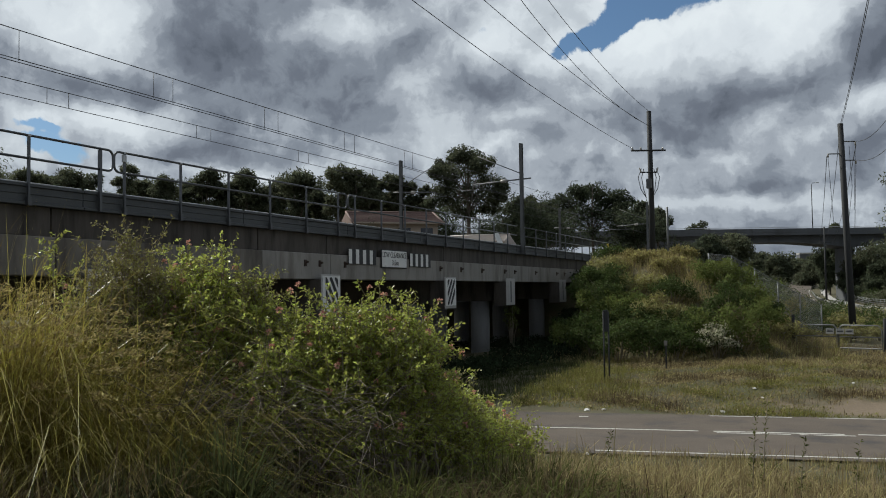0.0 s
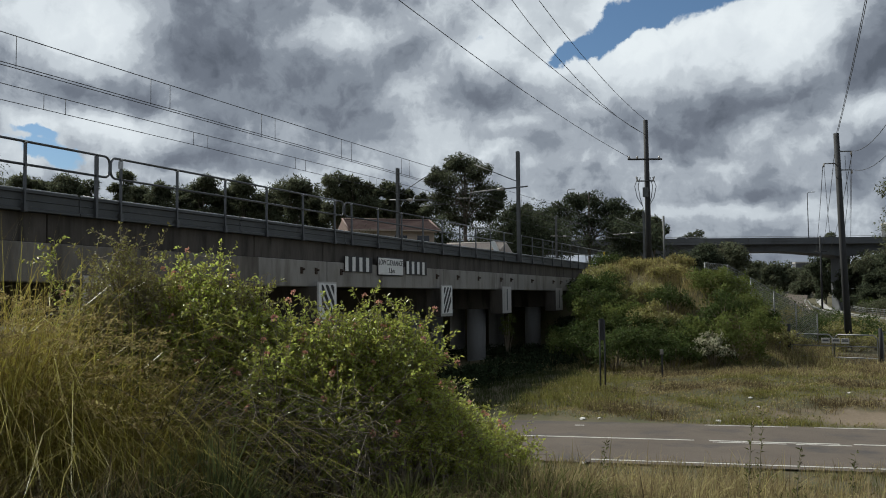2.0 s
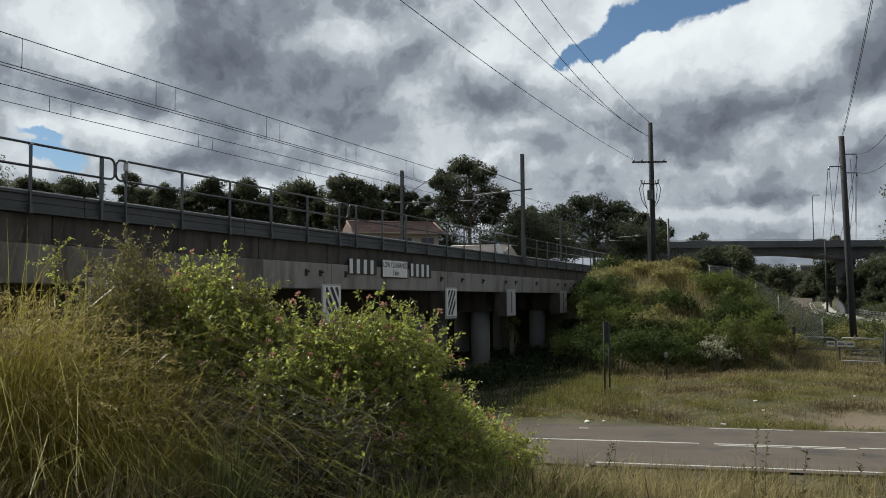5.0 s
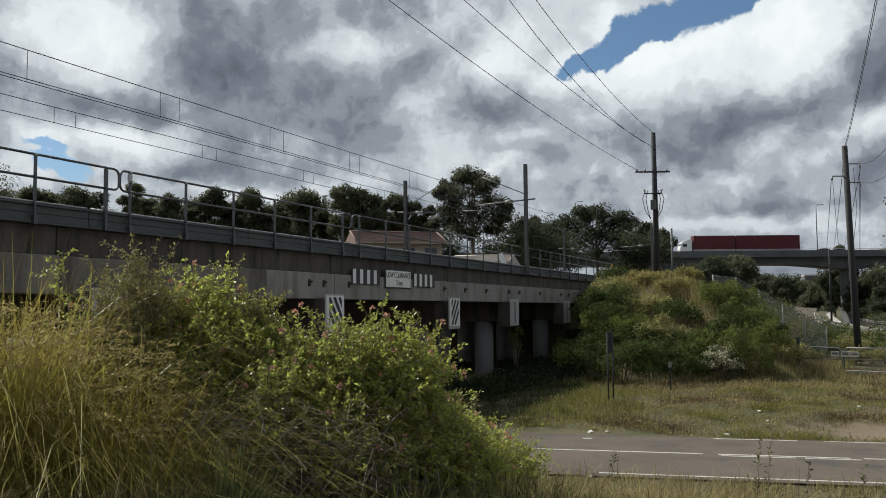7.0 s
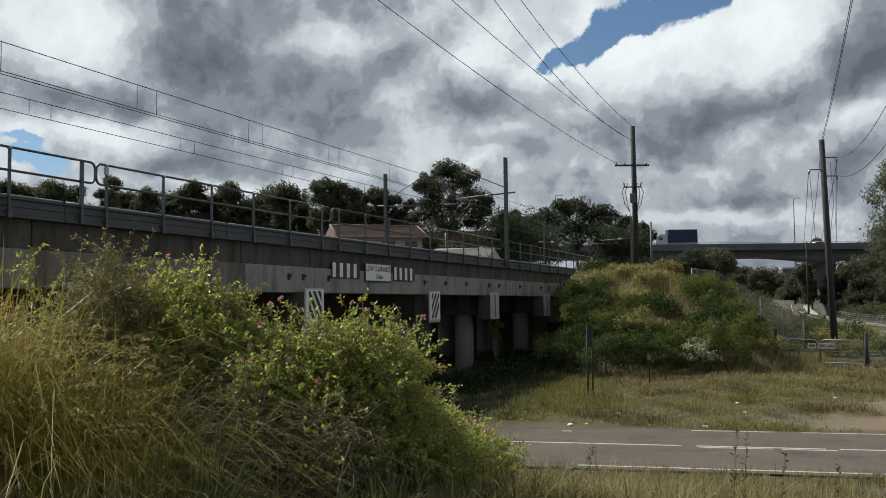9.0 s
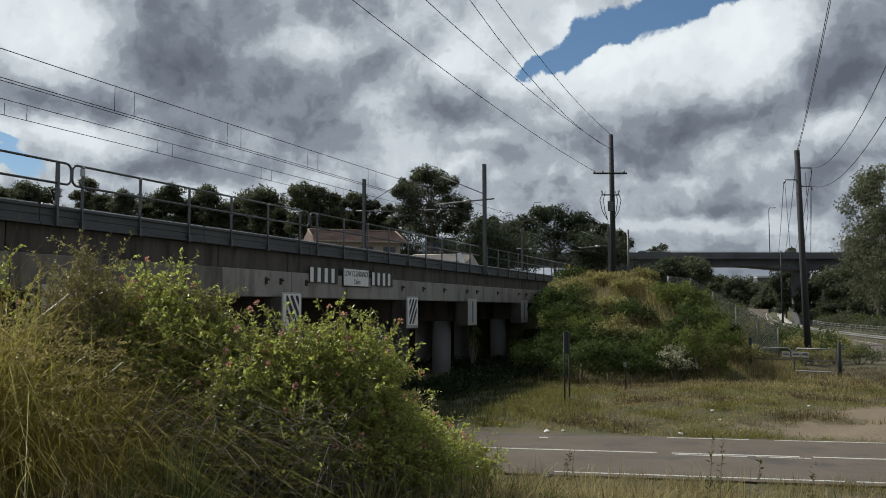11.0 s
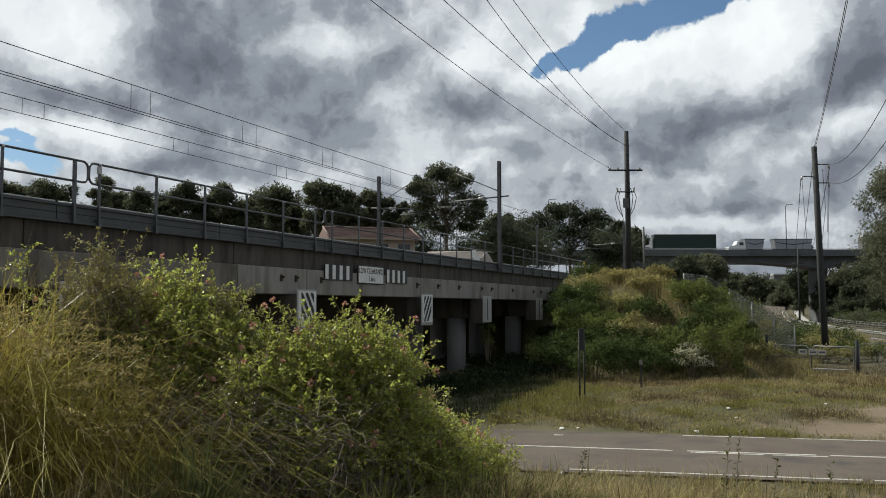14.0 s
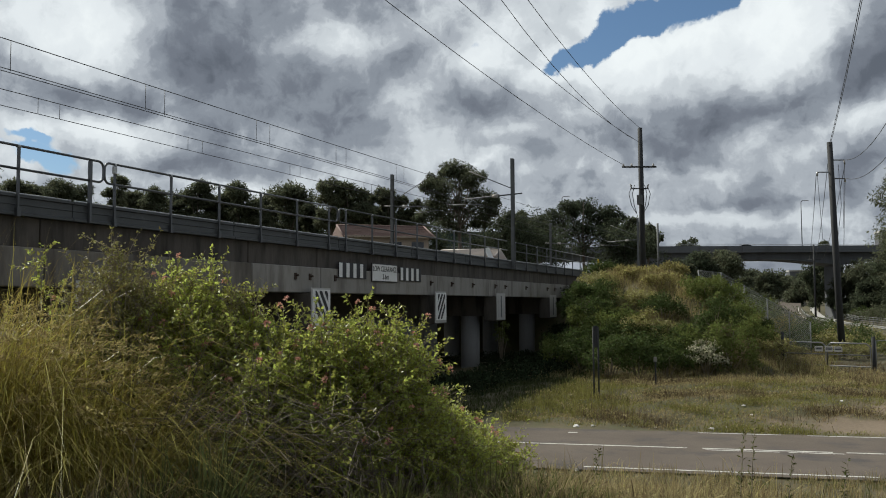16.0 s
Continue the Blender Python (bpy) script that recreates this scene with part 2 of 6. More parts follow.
M["concrete_old"] = material("old_stained_concrete", (0.2, 0.183, 0.157), vary=0.3, scale=0.7, fine=18, bump=0.3, streak=True,
                             stain=((0.075, 0.064, 0.053), 0.42, 0.66, 1.3))
# base colour includes shade under the bridge; stains are real, as on the upper beam
M["concrete_dark"] = material("stained_concrete_shade_dark", (0.09, 0.079, 0.068), vary=0.35, scale=0.9, fine=16, bump=0.3, streak=True,
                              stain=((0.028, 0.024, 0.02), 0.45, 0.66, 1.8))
M["concrete_pale"] = material("pale_concrete", (0.42, 0.41, 0.39), vary=0.14, scale=1.1, fine=25, bump=0.15,
                              stain=((0.2, 0.19, 0.17), 0.58, 0.8, 1.3))
M["fascia"] = material("grey_painted_steel", (0.072, 0.077, 0.08), rough=0.6, vary=0.2, scale=1.2, fine=25, bump=0.1,
                       stain=((0.12, 0.122, 0.122), 0.6, 0.75, 2.5))
M["cap"] = material("galvanised_conduit", (0.45, 0.46, 0.46), rough=0.45, metal=0.5, vary=0.2, scale=4, fine=30)
M["rail"] = material("dull_galvanised_pipe", (0.11, 0.114, 0.118), rough=0.38, metal=0.6, vary=0.2, scale=5, fine=40)
M["steel_rust"] = material("rusty_steel", (0.07, 0.05, 0.038), rough=0.8, metal=0.2, vary=0.3, scale=3, fine=30)
M["ballast"] = material("ballast_stone", (0.2, 0.185, 0.165), vary=0.4, scale=4, fine=25, bump=1.0)
M["white"] = material("white_sign_paint", (0.74, 0.74, 0.72), rough=0.5, vary=0.08, scale=3, fine=20,
                      stain=((0.45, 0.43, 0.4), 0.62, 0.8, 2.5))
M["white_dull"] = material("chalky_white_paint", (0.6, 0.6, 0.58), rough=0.7, vary=0.12, scale=3, fine=20,
                           stain=((0.3, 0.28, 0.26), 0.55, 0.75, 3.0))
M["black"] = material("black_sign_paint", (0.025, 0.025, 0.027), rough=0.5, vary=0.2, scale=4, fine=30)
M["wood_pole"] = material("weathered_hardwood", (0.033, 0.034, 0.036), vary=0.35, scale=3, fine=30, bump=0.5, streak=True)
M["mast"] = material("galvanised_mast", (0.12,0.123,0.123), rough=0.55, metal=0.4, vary=0.2, scale=2, fine=25)
M["wire"] = material("dark_copper_wire", (0.05, 0.05, 0.052), rough=0.6, vary=0.1)
M["ceramic"] = material("glazed_insulator", (0.35, 0.33, 0.3), rough=0.25, vary=0.15)
M["roof_tile"] = material("faded_terracotta_tile", (0.15, 0.1, 0.088), vary=0.3, scale=1.2, fine=12, obj=0.2)
M["render_wall"] = material("cream_render", (0.33, 0.275, 0.225), vary=0.1, scale=1.5, fine=18)
M["white_roof"] = material("pale_metal_roof", (0.42, 0.375, 0.34), rough=0.5, vary=0.1, scale=1.0, fine=10)
M["brick"] = material("red_brown_brickwork", (0.3, 0.15, 0.09), vary=0.25, scale=4, fine=14)
M["glass"] = material("dark_window_glass", (0.02, 0.024, 0.03), rough=0.08, vary=0.1, spec=0.7)
M["overpass"] = material("grey_viaduct_concrete", (0.106, 0.111, 0.118), vary=0.15, scale=0.25, fine=4, streak=True,
                         stain=((0.07, 0.07, 0.068), 0.5, 0.75, 0.3))
M["red_tarp"] = material("dark_red_curtain_tarp", (0.1, 0.013, 0.018), rough=0.55, vary=0.15, scale=0.6, fine=6)
M["blue_box"] = material("navy_blue_panel", (0.012, 0.022, 0.07), rough=0.45, vary=0.12, scale=0.6, fine=6)
M["green_box"] = material("dark_green_curtain_tarp", (0.012, 0.032, 0.027), rough=0.5, vary=0.12, scale=0.6, fine=6)
M["truck_white"] = material("white_cab_paint", (0.75, 0.75, 0.75), rough=0.3, vary=0.04)
M["silver"] = material("brushed_tipper_alloy", (0.28, 0.3, 0.33), rough=0.4, metal=0.6, vary=0.1)
M["tyre"] = material("tyre_rubber", (0.02, 0.02, 0.02), rough=0.9, vary=0.1)
M["chrome"] = material("wheel_alloy", (0.5, 0.5, 0.5), rough=0.35, metal=0.9, vary=0.05)
M["car_dark"] = material("dark_car_paint", (0.03, 0.032, 0.038), rough=0.25, vary=0.05)
M["car_silver"] = material("silver_car_paint", (0.4, 0.41, 0.42), rough=0.3, metal=0.4, vary=0.05)
M["car_white"] = material("white_car_paint", (0.7, 0.7, 0.7), rough=0.3, vary=0.05)
M["yellow"] = material("yellow_marker_paint", (0.6, 0.42, 0.04), rough=0.6, vary=0.15)
M["gate"] = material("galvanised_gate_pipe", (0.19, 0.195, 0.195), rough=0.5, metal=0.5, vary=0.2, scale=5, fine=30)
M["chain"] = material("rusted_chain_wire", (0.13, 0.12, 0.11), rough=0.7, metal=0.3, vary=0.2)
M["guard"] = material("galvanised_guardrail", (0.42, 0.42, 0.4), rough=0.5, metal=0.3, vary=0.12)
M["litter"] = material("crumpled_litter", (0.75, 0.74, 0.72), rough=0.7, vary=0.1)
# foliage
M["bark"] = material("grey_brown_bark", (0.13, 0.105, 0.085), vary=0.35, scale=4, fine=25, bump=0.5)
M["twig"] = material("brown_twigs", (0.24, 0.2, 0.15), vary=0.35, scale=8, fine=40)
M["dead_twig"] = material("dead_grey_twigs", (0.11, 0.088, 0.066), vary=0.35, scale=8, fine=40, island=0.3)
M["lantana"] = material("bright_shrub_leaf", (0.345, 0.37, 0.085), rough=0.33, spec=0.5, vary=0.3, scale=2.0, fine=30, island=0.45, through_light=0.58)
M["olive"] = material("olive_brown_leaf", (0.27, 0.25, 0.09), rough=0.6, vary=0.3, scale=2.0, fine=30, island=0.4, through_light=0.35)
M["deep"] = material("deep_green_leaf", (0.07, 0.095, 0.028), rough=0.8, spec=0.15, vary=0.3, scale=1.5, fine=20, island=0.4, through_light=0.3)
M["vivid"] = material("vivid_green_leaf", (0.135, 0.16, 0.045), rough=0.8, spec=0.15, vary=0.25, scale=1.5, fine=20, island=0.35, through_light=0.4)
M["gum"] = material("eucalypt_leaf", (0.098, 0.108, 0.066), rough=0.8, spec=0.15, vary=0.3, scale=0.4, fine=5, island=0.5, through_light=0.48)
M["gum_light"] = material("sage_eucalypt_leaf", (0.125, 0.134, 0.082), rough=0.8, spec=0.15, vary=0.3, scale=0.4, fine=5, island=0.5, through_light=0.48)
M["tree_dark"] = material("dark_tree_leaf", (0.075, 0.088, 0.053), rough=0.8, spec=0.15, vary=0.3, scale=0.4, fine=5, island=0.5, through_light=0.45)
M["grass_gold"] = material("golden_green_grass", (0.32, 0.272, 0.068), rough=0.36, vary=0.3, scale=1.2, fine=20, island=0.45, through_light=0.45)
M["grass_green"] = material("green_grass", (0.095, 0.105, 0.03), rough=0.8, spec=0.12, vary=0.3, scale=1.2, fine=20, island=0.4, through_light=0.4)
# blue green blades with shade mixed into the colour
M["grass_blue"] = material("blue_green_shade_grass", (0.066, 0.076, 0.03), rough=0.8, spec=0.1, vary=0.3, scale=1.2, fine=20, island=0.4, through_light=0.35)
M["grass_dry"] = material("straw_grass", (0.3, 0.245, 0.125), rough=0.8, spec=0.12, vary=0.35, scale=0.6, fine=12, island=0.45, through_light=0.35)
# dead grass brown, lowered further for the shaded foot of the near bank
M["grass_brown"] = material("brown_dead_shade_grass", (0.125, 0.096, 0.055), rough=0.85, spec=0.08, vary=0.35, scale=0.8, fine=15, island=0.5, through_light=0.35)
M["grass_lime"] = material("yellow_green_grass", (0.19, 0.18, 0.055), rough=0.8, spec=0.12, vary=0.35, scale=0.7, fine=14, island=0.4, through_light=0.4)
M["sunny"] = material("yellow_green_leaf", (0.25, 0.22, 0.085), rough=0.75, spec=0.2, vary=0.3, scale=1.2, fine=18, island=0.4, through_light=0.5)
M["grass_straw"] = material("pale_gold_dry_grass", (0.38, 0.31, 0.14), rough=0.75, spec=0.15, vary=0.3, scale=0.6, fine=12, island=0.4, through_light=0.4)
# leaf colour lowered to carry the bridge's shade
M["shade_leaf"] = material("shade_darkened_leaf", (0.026, 0.036, 0.018), rough=0.9, spec=0.02, vary=0.3, scale=1.5, fine=20, island=0.4, through_light=0.05)
M["pink"] = material("pink_orange_petal", (0.6, 0.32, 0.25), rough=0.6, vary=0.3, scale=6, fine=30, island=0.4, through_light=0.3)
M["cream"] = material("cream_blossom", (0.52, 0.5, 0.36), rough=0.7, vary=0.2, scale=5, fine=30, island=0.25, through_light=0.3)


def wear_dirt(m, patches, rgb):
    """Bare dirt worn into a ground material: ellipses (x, y, rx, ry) with ragged edges."""
    nt = m.node_tree
    N, L = nt.nodes.new, nt.links.new
    bsdf = next(n for n in nt.nodes if n.type == "BSDF_PRINCIPLED")
    old = bsdf.inputs["Base Color"].links[0].from_socket
    pos = N("ShaderNodeNewGeometry").outputs["Position"]
    near = None
    for (x, y, rx, ry) in patches:
        mp = N("ShaderNodeMapping")
        mp.inputs["Location"].default_value = (-x / rx, -y / ry, 0)
        mp.inputs["Scale"].default_value = (1 / rx, 1 / ry, 0)
        L(pos, mp.inputs["Vector"])
        ln = N("ShaderNodeVectorMath")
        ln.operation = "LENGTH"
        L(mp.outputs[0], ln.inputs[0])
        if near is None:
            near = ln.outputs["Value"]
        else:
            mn = N("ShaderNodeMath")
            mn.operation = "MINIMUM"
            L(near, mn.inputs[0])
            L(ln.outputs["Value"], mn.inputs[1])
            near = mn.outputs[0]
    nz = N("ShaderNodeTexNoise")
    nz.inputs["Scale"].default_value, nz.inputs["Detail"].default_value, nz.inputs["Roughness"].default_value = 1.1, 8.0, 0.68
    L(pos, nz.inputs["Vector"])
    ad = N("ShaderNodeMath")
    ad.operation = "MULTIPLY_ADD"
    L(nz.outputs["Fac"], ad.inputs[0])
    ad.inputs[1].default_value = 1.6
    L(near, ad.inputs[2])
    rg = N("ShaderNodeMapRange")
    rg.inputs[1].default_value, rg.inputs[2].default_value, rg.inputs[3].default_value, rg.inputs[4].default_value = 1.5, 1.95, 1.0, 0.0
    L(ad.outputs[0], rg.inputs[0])
    gr = N("ShaderNodeTexNoise")
    gr.inputs["Scale"].default_value, gr.inputs["Detail"].default_value = 9.0, 8.0
    L(pos, gr.inputs["Vector"])
    tone = N("ShaderNodeMix")
    tone.data_type = "RGBA"
    tone.inputs["A"].default_value = (*[c * 0.6 for c in rgb], 1)
    tone.inputs["B"].default_value = (*[c * 1.35 for c in rgb], 1)
    L(gr.outputs["Fac"], tone.inputs["Factor"])
    mx = N("ShaderNodeMix")
    mx.data_type = "RGBA"
    L(rg.outputs[0], mx.inputs["Factor"])
    L(old, mx.inputs["A"])
    L(tone.outputs["Result"], mx.inputs["B"])
    L(mx.outputs["Result"], bsdf.inputs["Base Color"])


wear_dirt(M["soil"], ((3.6, 28.4, 5.4, 1.7), (5.2, 31.6, 4.6, 3.0), (2.2, 18.2, 1.6, 1.0), (2.9, 17.3, 2.2, 1.2)), (0.185, 0.142, 0.096))
# ---------------------------------------------------------------- mesh helpers
rng = np.random.default_rng(7)


def bm_box(bm, x0, x1, y0, y1, z0, z1, bevel=0.0):
    vs = [bm.verts.new((x, y, z)) for x in (x0, x1) for y in (y0, y1) for z in (z0, z1)]
    fs = [bm.faces.new([vs[i] for i in q]) for q in ((0, 1, 3, 2), (4, 6, 7, 5), (0, 4, 5, 1), (2, 3, 7, 6), (0, 2, 6, 4), (1, 5, 7, 3))]
    if bevel:
        edges = list({e for f in fs for e in f.edges})
        bmesh.ops.bevel(bm, geom=edges, offset=bevel, segments=2, profile=0.5, affect="EDGES")
    return bm


def box(x0, x1, y0, y1, z0, z1, bevel=0.0):
    return bm_box(bmesh.new(), x0, x1, y0, y1, z0, z1, bevel)


def bm_tube(bm, pts, radii, sides=8, caps=True):
    """A round bar along pts; radii: one number or one a point."""
    pts = [Vector(p) for p in pts]
    if isinstance(radii, (int, float)):
        radii = [radii] * len(pts)
    rings = []
    side = None
    for i, p in enumerate(pts):
        d = (pts[min(i + 1, len(pts) - 1)] - pts[max(i - 1, 0)]).normalized()
        if side is None:
            side = d.orthogonal().normalized()
        side = (side - d * side.dot(d)).normalized()
        up = d.cross(side)
        rings.append([bm.verts.new(p + (side * math.cos(a) + up * math.sin(a)) * radii[i])
                      for a in (2 * math.pi * k / sides for k in range(sides))])
    for a, b in zip(rings, rings[1:]):
        for k in range(sides):
            f = bm.faces.new((a[k], a[(k + 1) % sides], b[(k + 1) % sides], b[k]))
            f.smooth = True
    if caps:
        bm.faces.new(rings[0][::-1])
        bm.faces.new(rings[-1])
    return bm


def tube(pts, radii, sides=8):
    return bm_tube(bmesh.new(), pts, radii, sides)


def prism(profile, a, b, axis="y"):
    """A closed profile swept straight along an axis; the profile's two numbers are the other two axes in order."""
    bm = bmesh.new()
    place = {"x": lambda s, p: (s, p[0], p[1]), "y": lambda s, p: (p[0], s, p[1]), "z": lambda s, p: (p[0], p[1], s)}[axis]
    ends = [[bm.verts.new(place(s, p)) for p in profile] for s in (a, b)]
    n = len(profile)
    for k in range(n):
        bm.faces.new((ends[0][k], ends[0][(k + 1) % n], ends[1][(k + 1) % n], ends[1][k]))
    bm.faces.new(ends[0][::-1])
    bm.faces.new(ends[1])
    bmesh.ops.recalc_face_normals(bm, faces=bm.faces[:])
    return bm


def to_mesh(name, bm, mat):
    me = bpy.data.meshes.new(name)
    bm.normal_update()
    bm.to_mesh(me)
    bm.free()
    me.materials.append(mat)
    return me


def part(name, bm, mat=None, parent=None, label="", at=None):
    """Links a bmesh (or a ready mesh) as one object under a thing or part."""
    me = bm if isinstance(bm, bpy.types.Mesh) else to_mesh(name, bm, mat)
    ob = new(name, me)
    if parent is not None:
        ob.parent = parent
    if at is not None:
        ob.matrix_basis = at
    return tagged(ob, label)


def thing(name, label, category, group="", at=None, kind=""):
    ob = new(name)
    ob.empty_display_size = 0.3
    if at is not None:
        ob.matrix_basis = at
    return tagged(ob, label, category, group, kind)


def raw_mesh(name, verts, faces, mat, smooth=False):
    """A mesh from whole arrays: verts (n, 3), faces (m, 3) or (m, 4)."""
    verts, faces = np.asarray(verts, np.float32), np.asarray(faces, np.int32)
    me = bpy.data.meshes.new(name)
    k = faces.shape[1]
    me.vertices.add(len(verts))
    me.vertices.foreach_set("co", verts.ravel())
    me.loops.add(faces.size)
    me.loops.foreach_set("vertex_index", faces.ravel())
    me.polygons.add(len(faces))
    me.polygons.foreach_set("loop_start", np.arange(0, faces.size, k, dtype=np.int32))
    if smooth:
        me.polygons.foreach_set("use_smooth", np.ones(len(faces), bool))
    me.update(calc_edges=True)
    me.materials.append(mat)
    return me


def unit(v):
    return v / np.maximum(np.linalg.norm(v, axis=-1, keepdims=True), 1e-9)


def leaves(name, base, axis, length, width, mat, fold=0.35, simple=False):
    """Pointed leaves folded along the midrib: base (n, 3), axis (n, 3), length (n). simple: one triangle each, for far foliage."""
    n = len(base)
    a = unit(np.asarray(axis))
    s = unit(np.cross(a, unit(rng.normal(size=(n, 3)) + (0, 0, 1.6))))
    u = np.cross(s, a)
    ln = np.asarray(length)[:, None]
    w = ln * width
    if simple:
        v = np.stack([base - s * w * 0.9, base + s * w * 0.9, base + a * ln - u * ln * 0.12], 1).reshape(-1, 3)
        return raw_mesh(name, v, np.arange(3 * n).reshape(-1, 3), mat)
    v = np.stack([base, base + a * ln * 0.42 + s * w + u * w * fold, base + a * ln - u * ln * 0.12,
                  base + a * ln * 0.42 - s * w + u * w * fold], 1).reshape(-1, 3)
    i = np.arange(n)[:, None] * 4
    f = np.concatenate([i + (0, 1, 2), i + (0, 2, 3)], 1).reshape(-1, 3)
    return raw_mesh(name, v, f, mat)


def blades(name, base, height, lean, width, mat, fine=True):
    """Grass blades that arch over: base (n, 3), height (n), lean (n, 2) metres at the tip, width (n)."""
    n = len(base)
    h = np.asarray(height)[:, None]
    le = np.concatenate([np.asarray(lean), np.zeros((n, 1))], 1)
    far = np.linalg.norm(le, axis=1, keepdims=True)
    turn = rng.uniform(-0.9, 0.9, n)[:, None]
    d = le / np.maximum(far, 1e-4)
    s = np.concatenate([-d[:, 1:2] * np.cos(turn) - d[:, :1] * np.sin(turn), d[:, :1] * np.cos(turn) - d[:, 1:2] * np.sin(turn), np.zeros((n, 1))], 1)
    s = s * np.asarray(width)[:, None] * 0.5
    droop = np.clip(far / h, 0, 1.2)
    v = []
    for t, k in (((0, 1.0), (0.3, 1.0), (0.58, 0.9), (0.82, 0.6)) if fine else ((0, 1.0), (0.55, 0.85))):
        mid = base + le * t ** 1.9 + (0, 0, 1) * h * (t - 0.55 * droop * t ** 3)
        v += [mid - s * k, mid + s * k]
    v.append(base + le + (0, 0, 1) * h * (1 - 0.62 * droop))
    v = np.stack(v, 1).reshape(-1, 3)
    i = np.arange(n)[:, None] * (9 if fine else 5)
    tri = ((0, 1, 3), (0, 3, 2), (2, 3, 5), (2, 5, 4), (4, 5, 7), (4, 7, 6), (6, 7, 8)) if fine else ((0, 1, 3), (0, 3, 2), (2, 3, 4))
    f = np.concatenate([i + q for q in tri], 1).reshape(-1, 3)
    return raw_mesh(name, v, f, mat)

# ---------------------------------------------------------------- ground and roads
def ease(t):
    t = np.clip(t, 0, 1)
    return t * t * (3 - 2 * t)


def ground_z(x, y):
    """Height of the land: the bank the viewer stands on, the road's hollow, the rail embankment."""
    x, y = np.asarray(x, float), np.asarray(y, float)
    along = y - 0.16 * x
    bank = 2.0 * ease((18.2 - along) / 13.5)
    toe = np.interp(y, (62, 90, 130, 200, 300), (-0.6, -4.0, -9.0, -14.5, -18.0))
    run = np.interp(y, (62, 130), (9.5, 6.0))
    start = np.interp(x, (-15.5, -12.5, -9.0), (53.5, 43.5, 40.0))
    slope = np.minimum(np.clip((toe - x) / run, 0, 1), np.clip((y - start) / np.interp(x, (-15.5, -9.0), (8.5, 16.0)), 0, 1))
    fill = 5.25 * ease(slope) ** 0.9
    behind = 4.2 * ease((-31 - x) / 9.0) * ease((y - 34) / 10.0)
    rise = 5.0 * ease((y - 230) / 160.0)
    verge = 0.22 * ease((along - 27.0) / 6.0)
    z = np.maximum(np.maximum(bank, np.maximum(fill, behind)), verge) + rise
    rough = 0.05 * np.sin(x * 1.3 + 0.6 * y) * np.cos(y * 0.9 - 0.4 * x) + 0.04 * np.sin(x * 2.9 - 1.7 * y)
    flat = np.clip((np.abs(along - 23.1) - 3.4) / 1.2, 0, 1)
    flat = flat * np.clip((np.abs(x - side_road_x(y)) - 4.2) / 2.0, 0, 1)
    return z + rough * flat - 0.035 * (1 - flat)


def side_road_x(y):
    """Middle of the street that runs off under the viaduct."""
    return np.interp(np.asarray(y, float), (30, 60, 85, 113, 160, 283, 480), (15.5, 9.8, 5.6, 1.6, -4.6, -10.6, -14))


def grid_mesh(name, xs, ys, zfun, mat):
    gx, gy = np.meshgrid(xs, ys)
    v = np.stack([gx, gy, zfun(gx, gy)], 2).reshape(-1, 3)
    n, m = len(xs), len(ys)
    i = (np.arange(m - 1)[:, None] * n + np.arange(n - 1)[None, :]).ravel()
    return raw_mesh(name, v, np.stack([i, i + 1, i + n + 1, i + n], 1), mat, True)


xs = np.concatenate([np.linspace(-1400, -80, 12)[:-1], np.linspace(-80, -30, 30)[:-1], np.linspace(-30, 16, 110)[:-1],
                     np.linspace(16, 60, 24)[:-1], np.linspace(60, 1400, 12)])
ys = np.concatenate([np.linspace(-900, -20, 12)[:-1], np.linspace(-20, 66, 180)[:-1], np.linspace(66, 300, 80)[:-1],
                     np.linspace(300, 2500, 12)])
tagged(part("ground", grid_mesh("ground", xs, ys, ground_z, M["soil"]), None),
       "uneven dry turf and soil sloping down to a road", "ground", kind="structure")


def strip(name, pts, half, z, mat, parent=None, label="", dz=0.0):
    """A ribbon of ground cover along pts, half metres to each side (one number or a pair)."""
    v, f = [], []
    for i, (x, y) in enumerate(pts):
        a, b = pts[max(i - 1, 0)], pts[min(i + 1, len(pts) - 1)]
        d = unit(np.array([b[0] - a[0], b[1] - a[1]]))
        h = half if isinstance(half, tuple) else (half, half)
        for k, s in ((h[0], -1), (h[1], 1)):
            px, py = x - d[1] * k * s, y + d[0] * k * s
            zz = z if not callable(z) else float(z(px, py))
            v.append((px, py, zz + dz))
        if i:
            f.append((2 * i - 2, 2 * i, 2 * i + 1, 2 * i - 1))
    return part(name, raw_mesh(name, v, f, mat), None, parent, label)


def road_y(x, off=0.0):
    return 23.15 + 0.16 * x + off


ROAD_X = np.linspace(-70, 70, 71)
road = tagged(strip("road", [(x, road_y(x)) for x in ROAD_X], (3.35, 2.95), 0.012, M["asphalt"]),
              "worn grey asphalt road with faded white lines", "road", kind="structure")


def dashes(off, pieces, width):
    for a, b in pieces:
        n = max(2, int((b - a) / 1.0))
        strip("road_marking", [(x, road_y(x, off)) for x in np.linspace(a, b, n)], width / 2, 0.018, M["line"], road)


dashes(0.07, ((-30, -3.2), (-2.85, 0.05), (0.35, 12), (12.5, 40)), 0.11)
dashes(-0.14, ((-2.75, -1.1), (-0.9, 0.3)), 0.09)
dashes(-3.05, ((-4.9, 0.9), (1.1, 30)), 0.10)
dashes(2.83, ((-3.3, -1.2), (-0.55, 30)), 0.09)
dashes(2.2, ((-6.6, -6.35), (-12, -11)), 0.12)

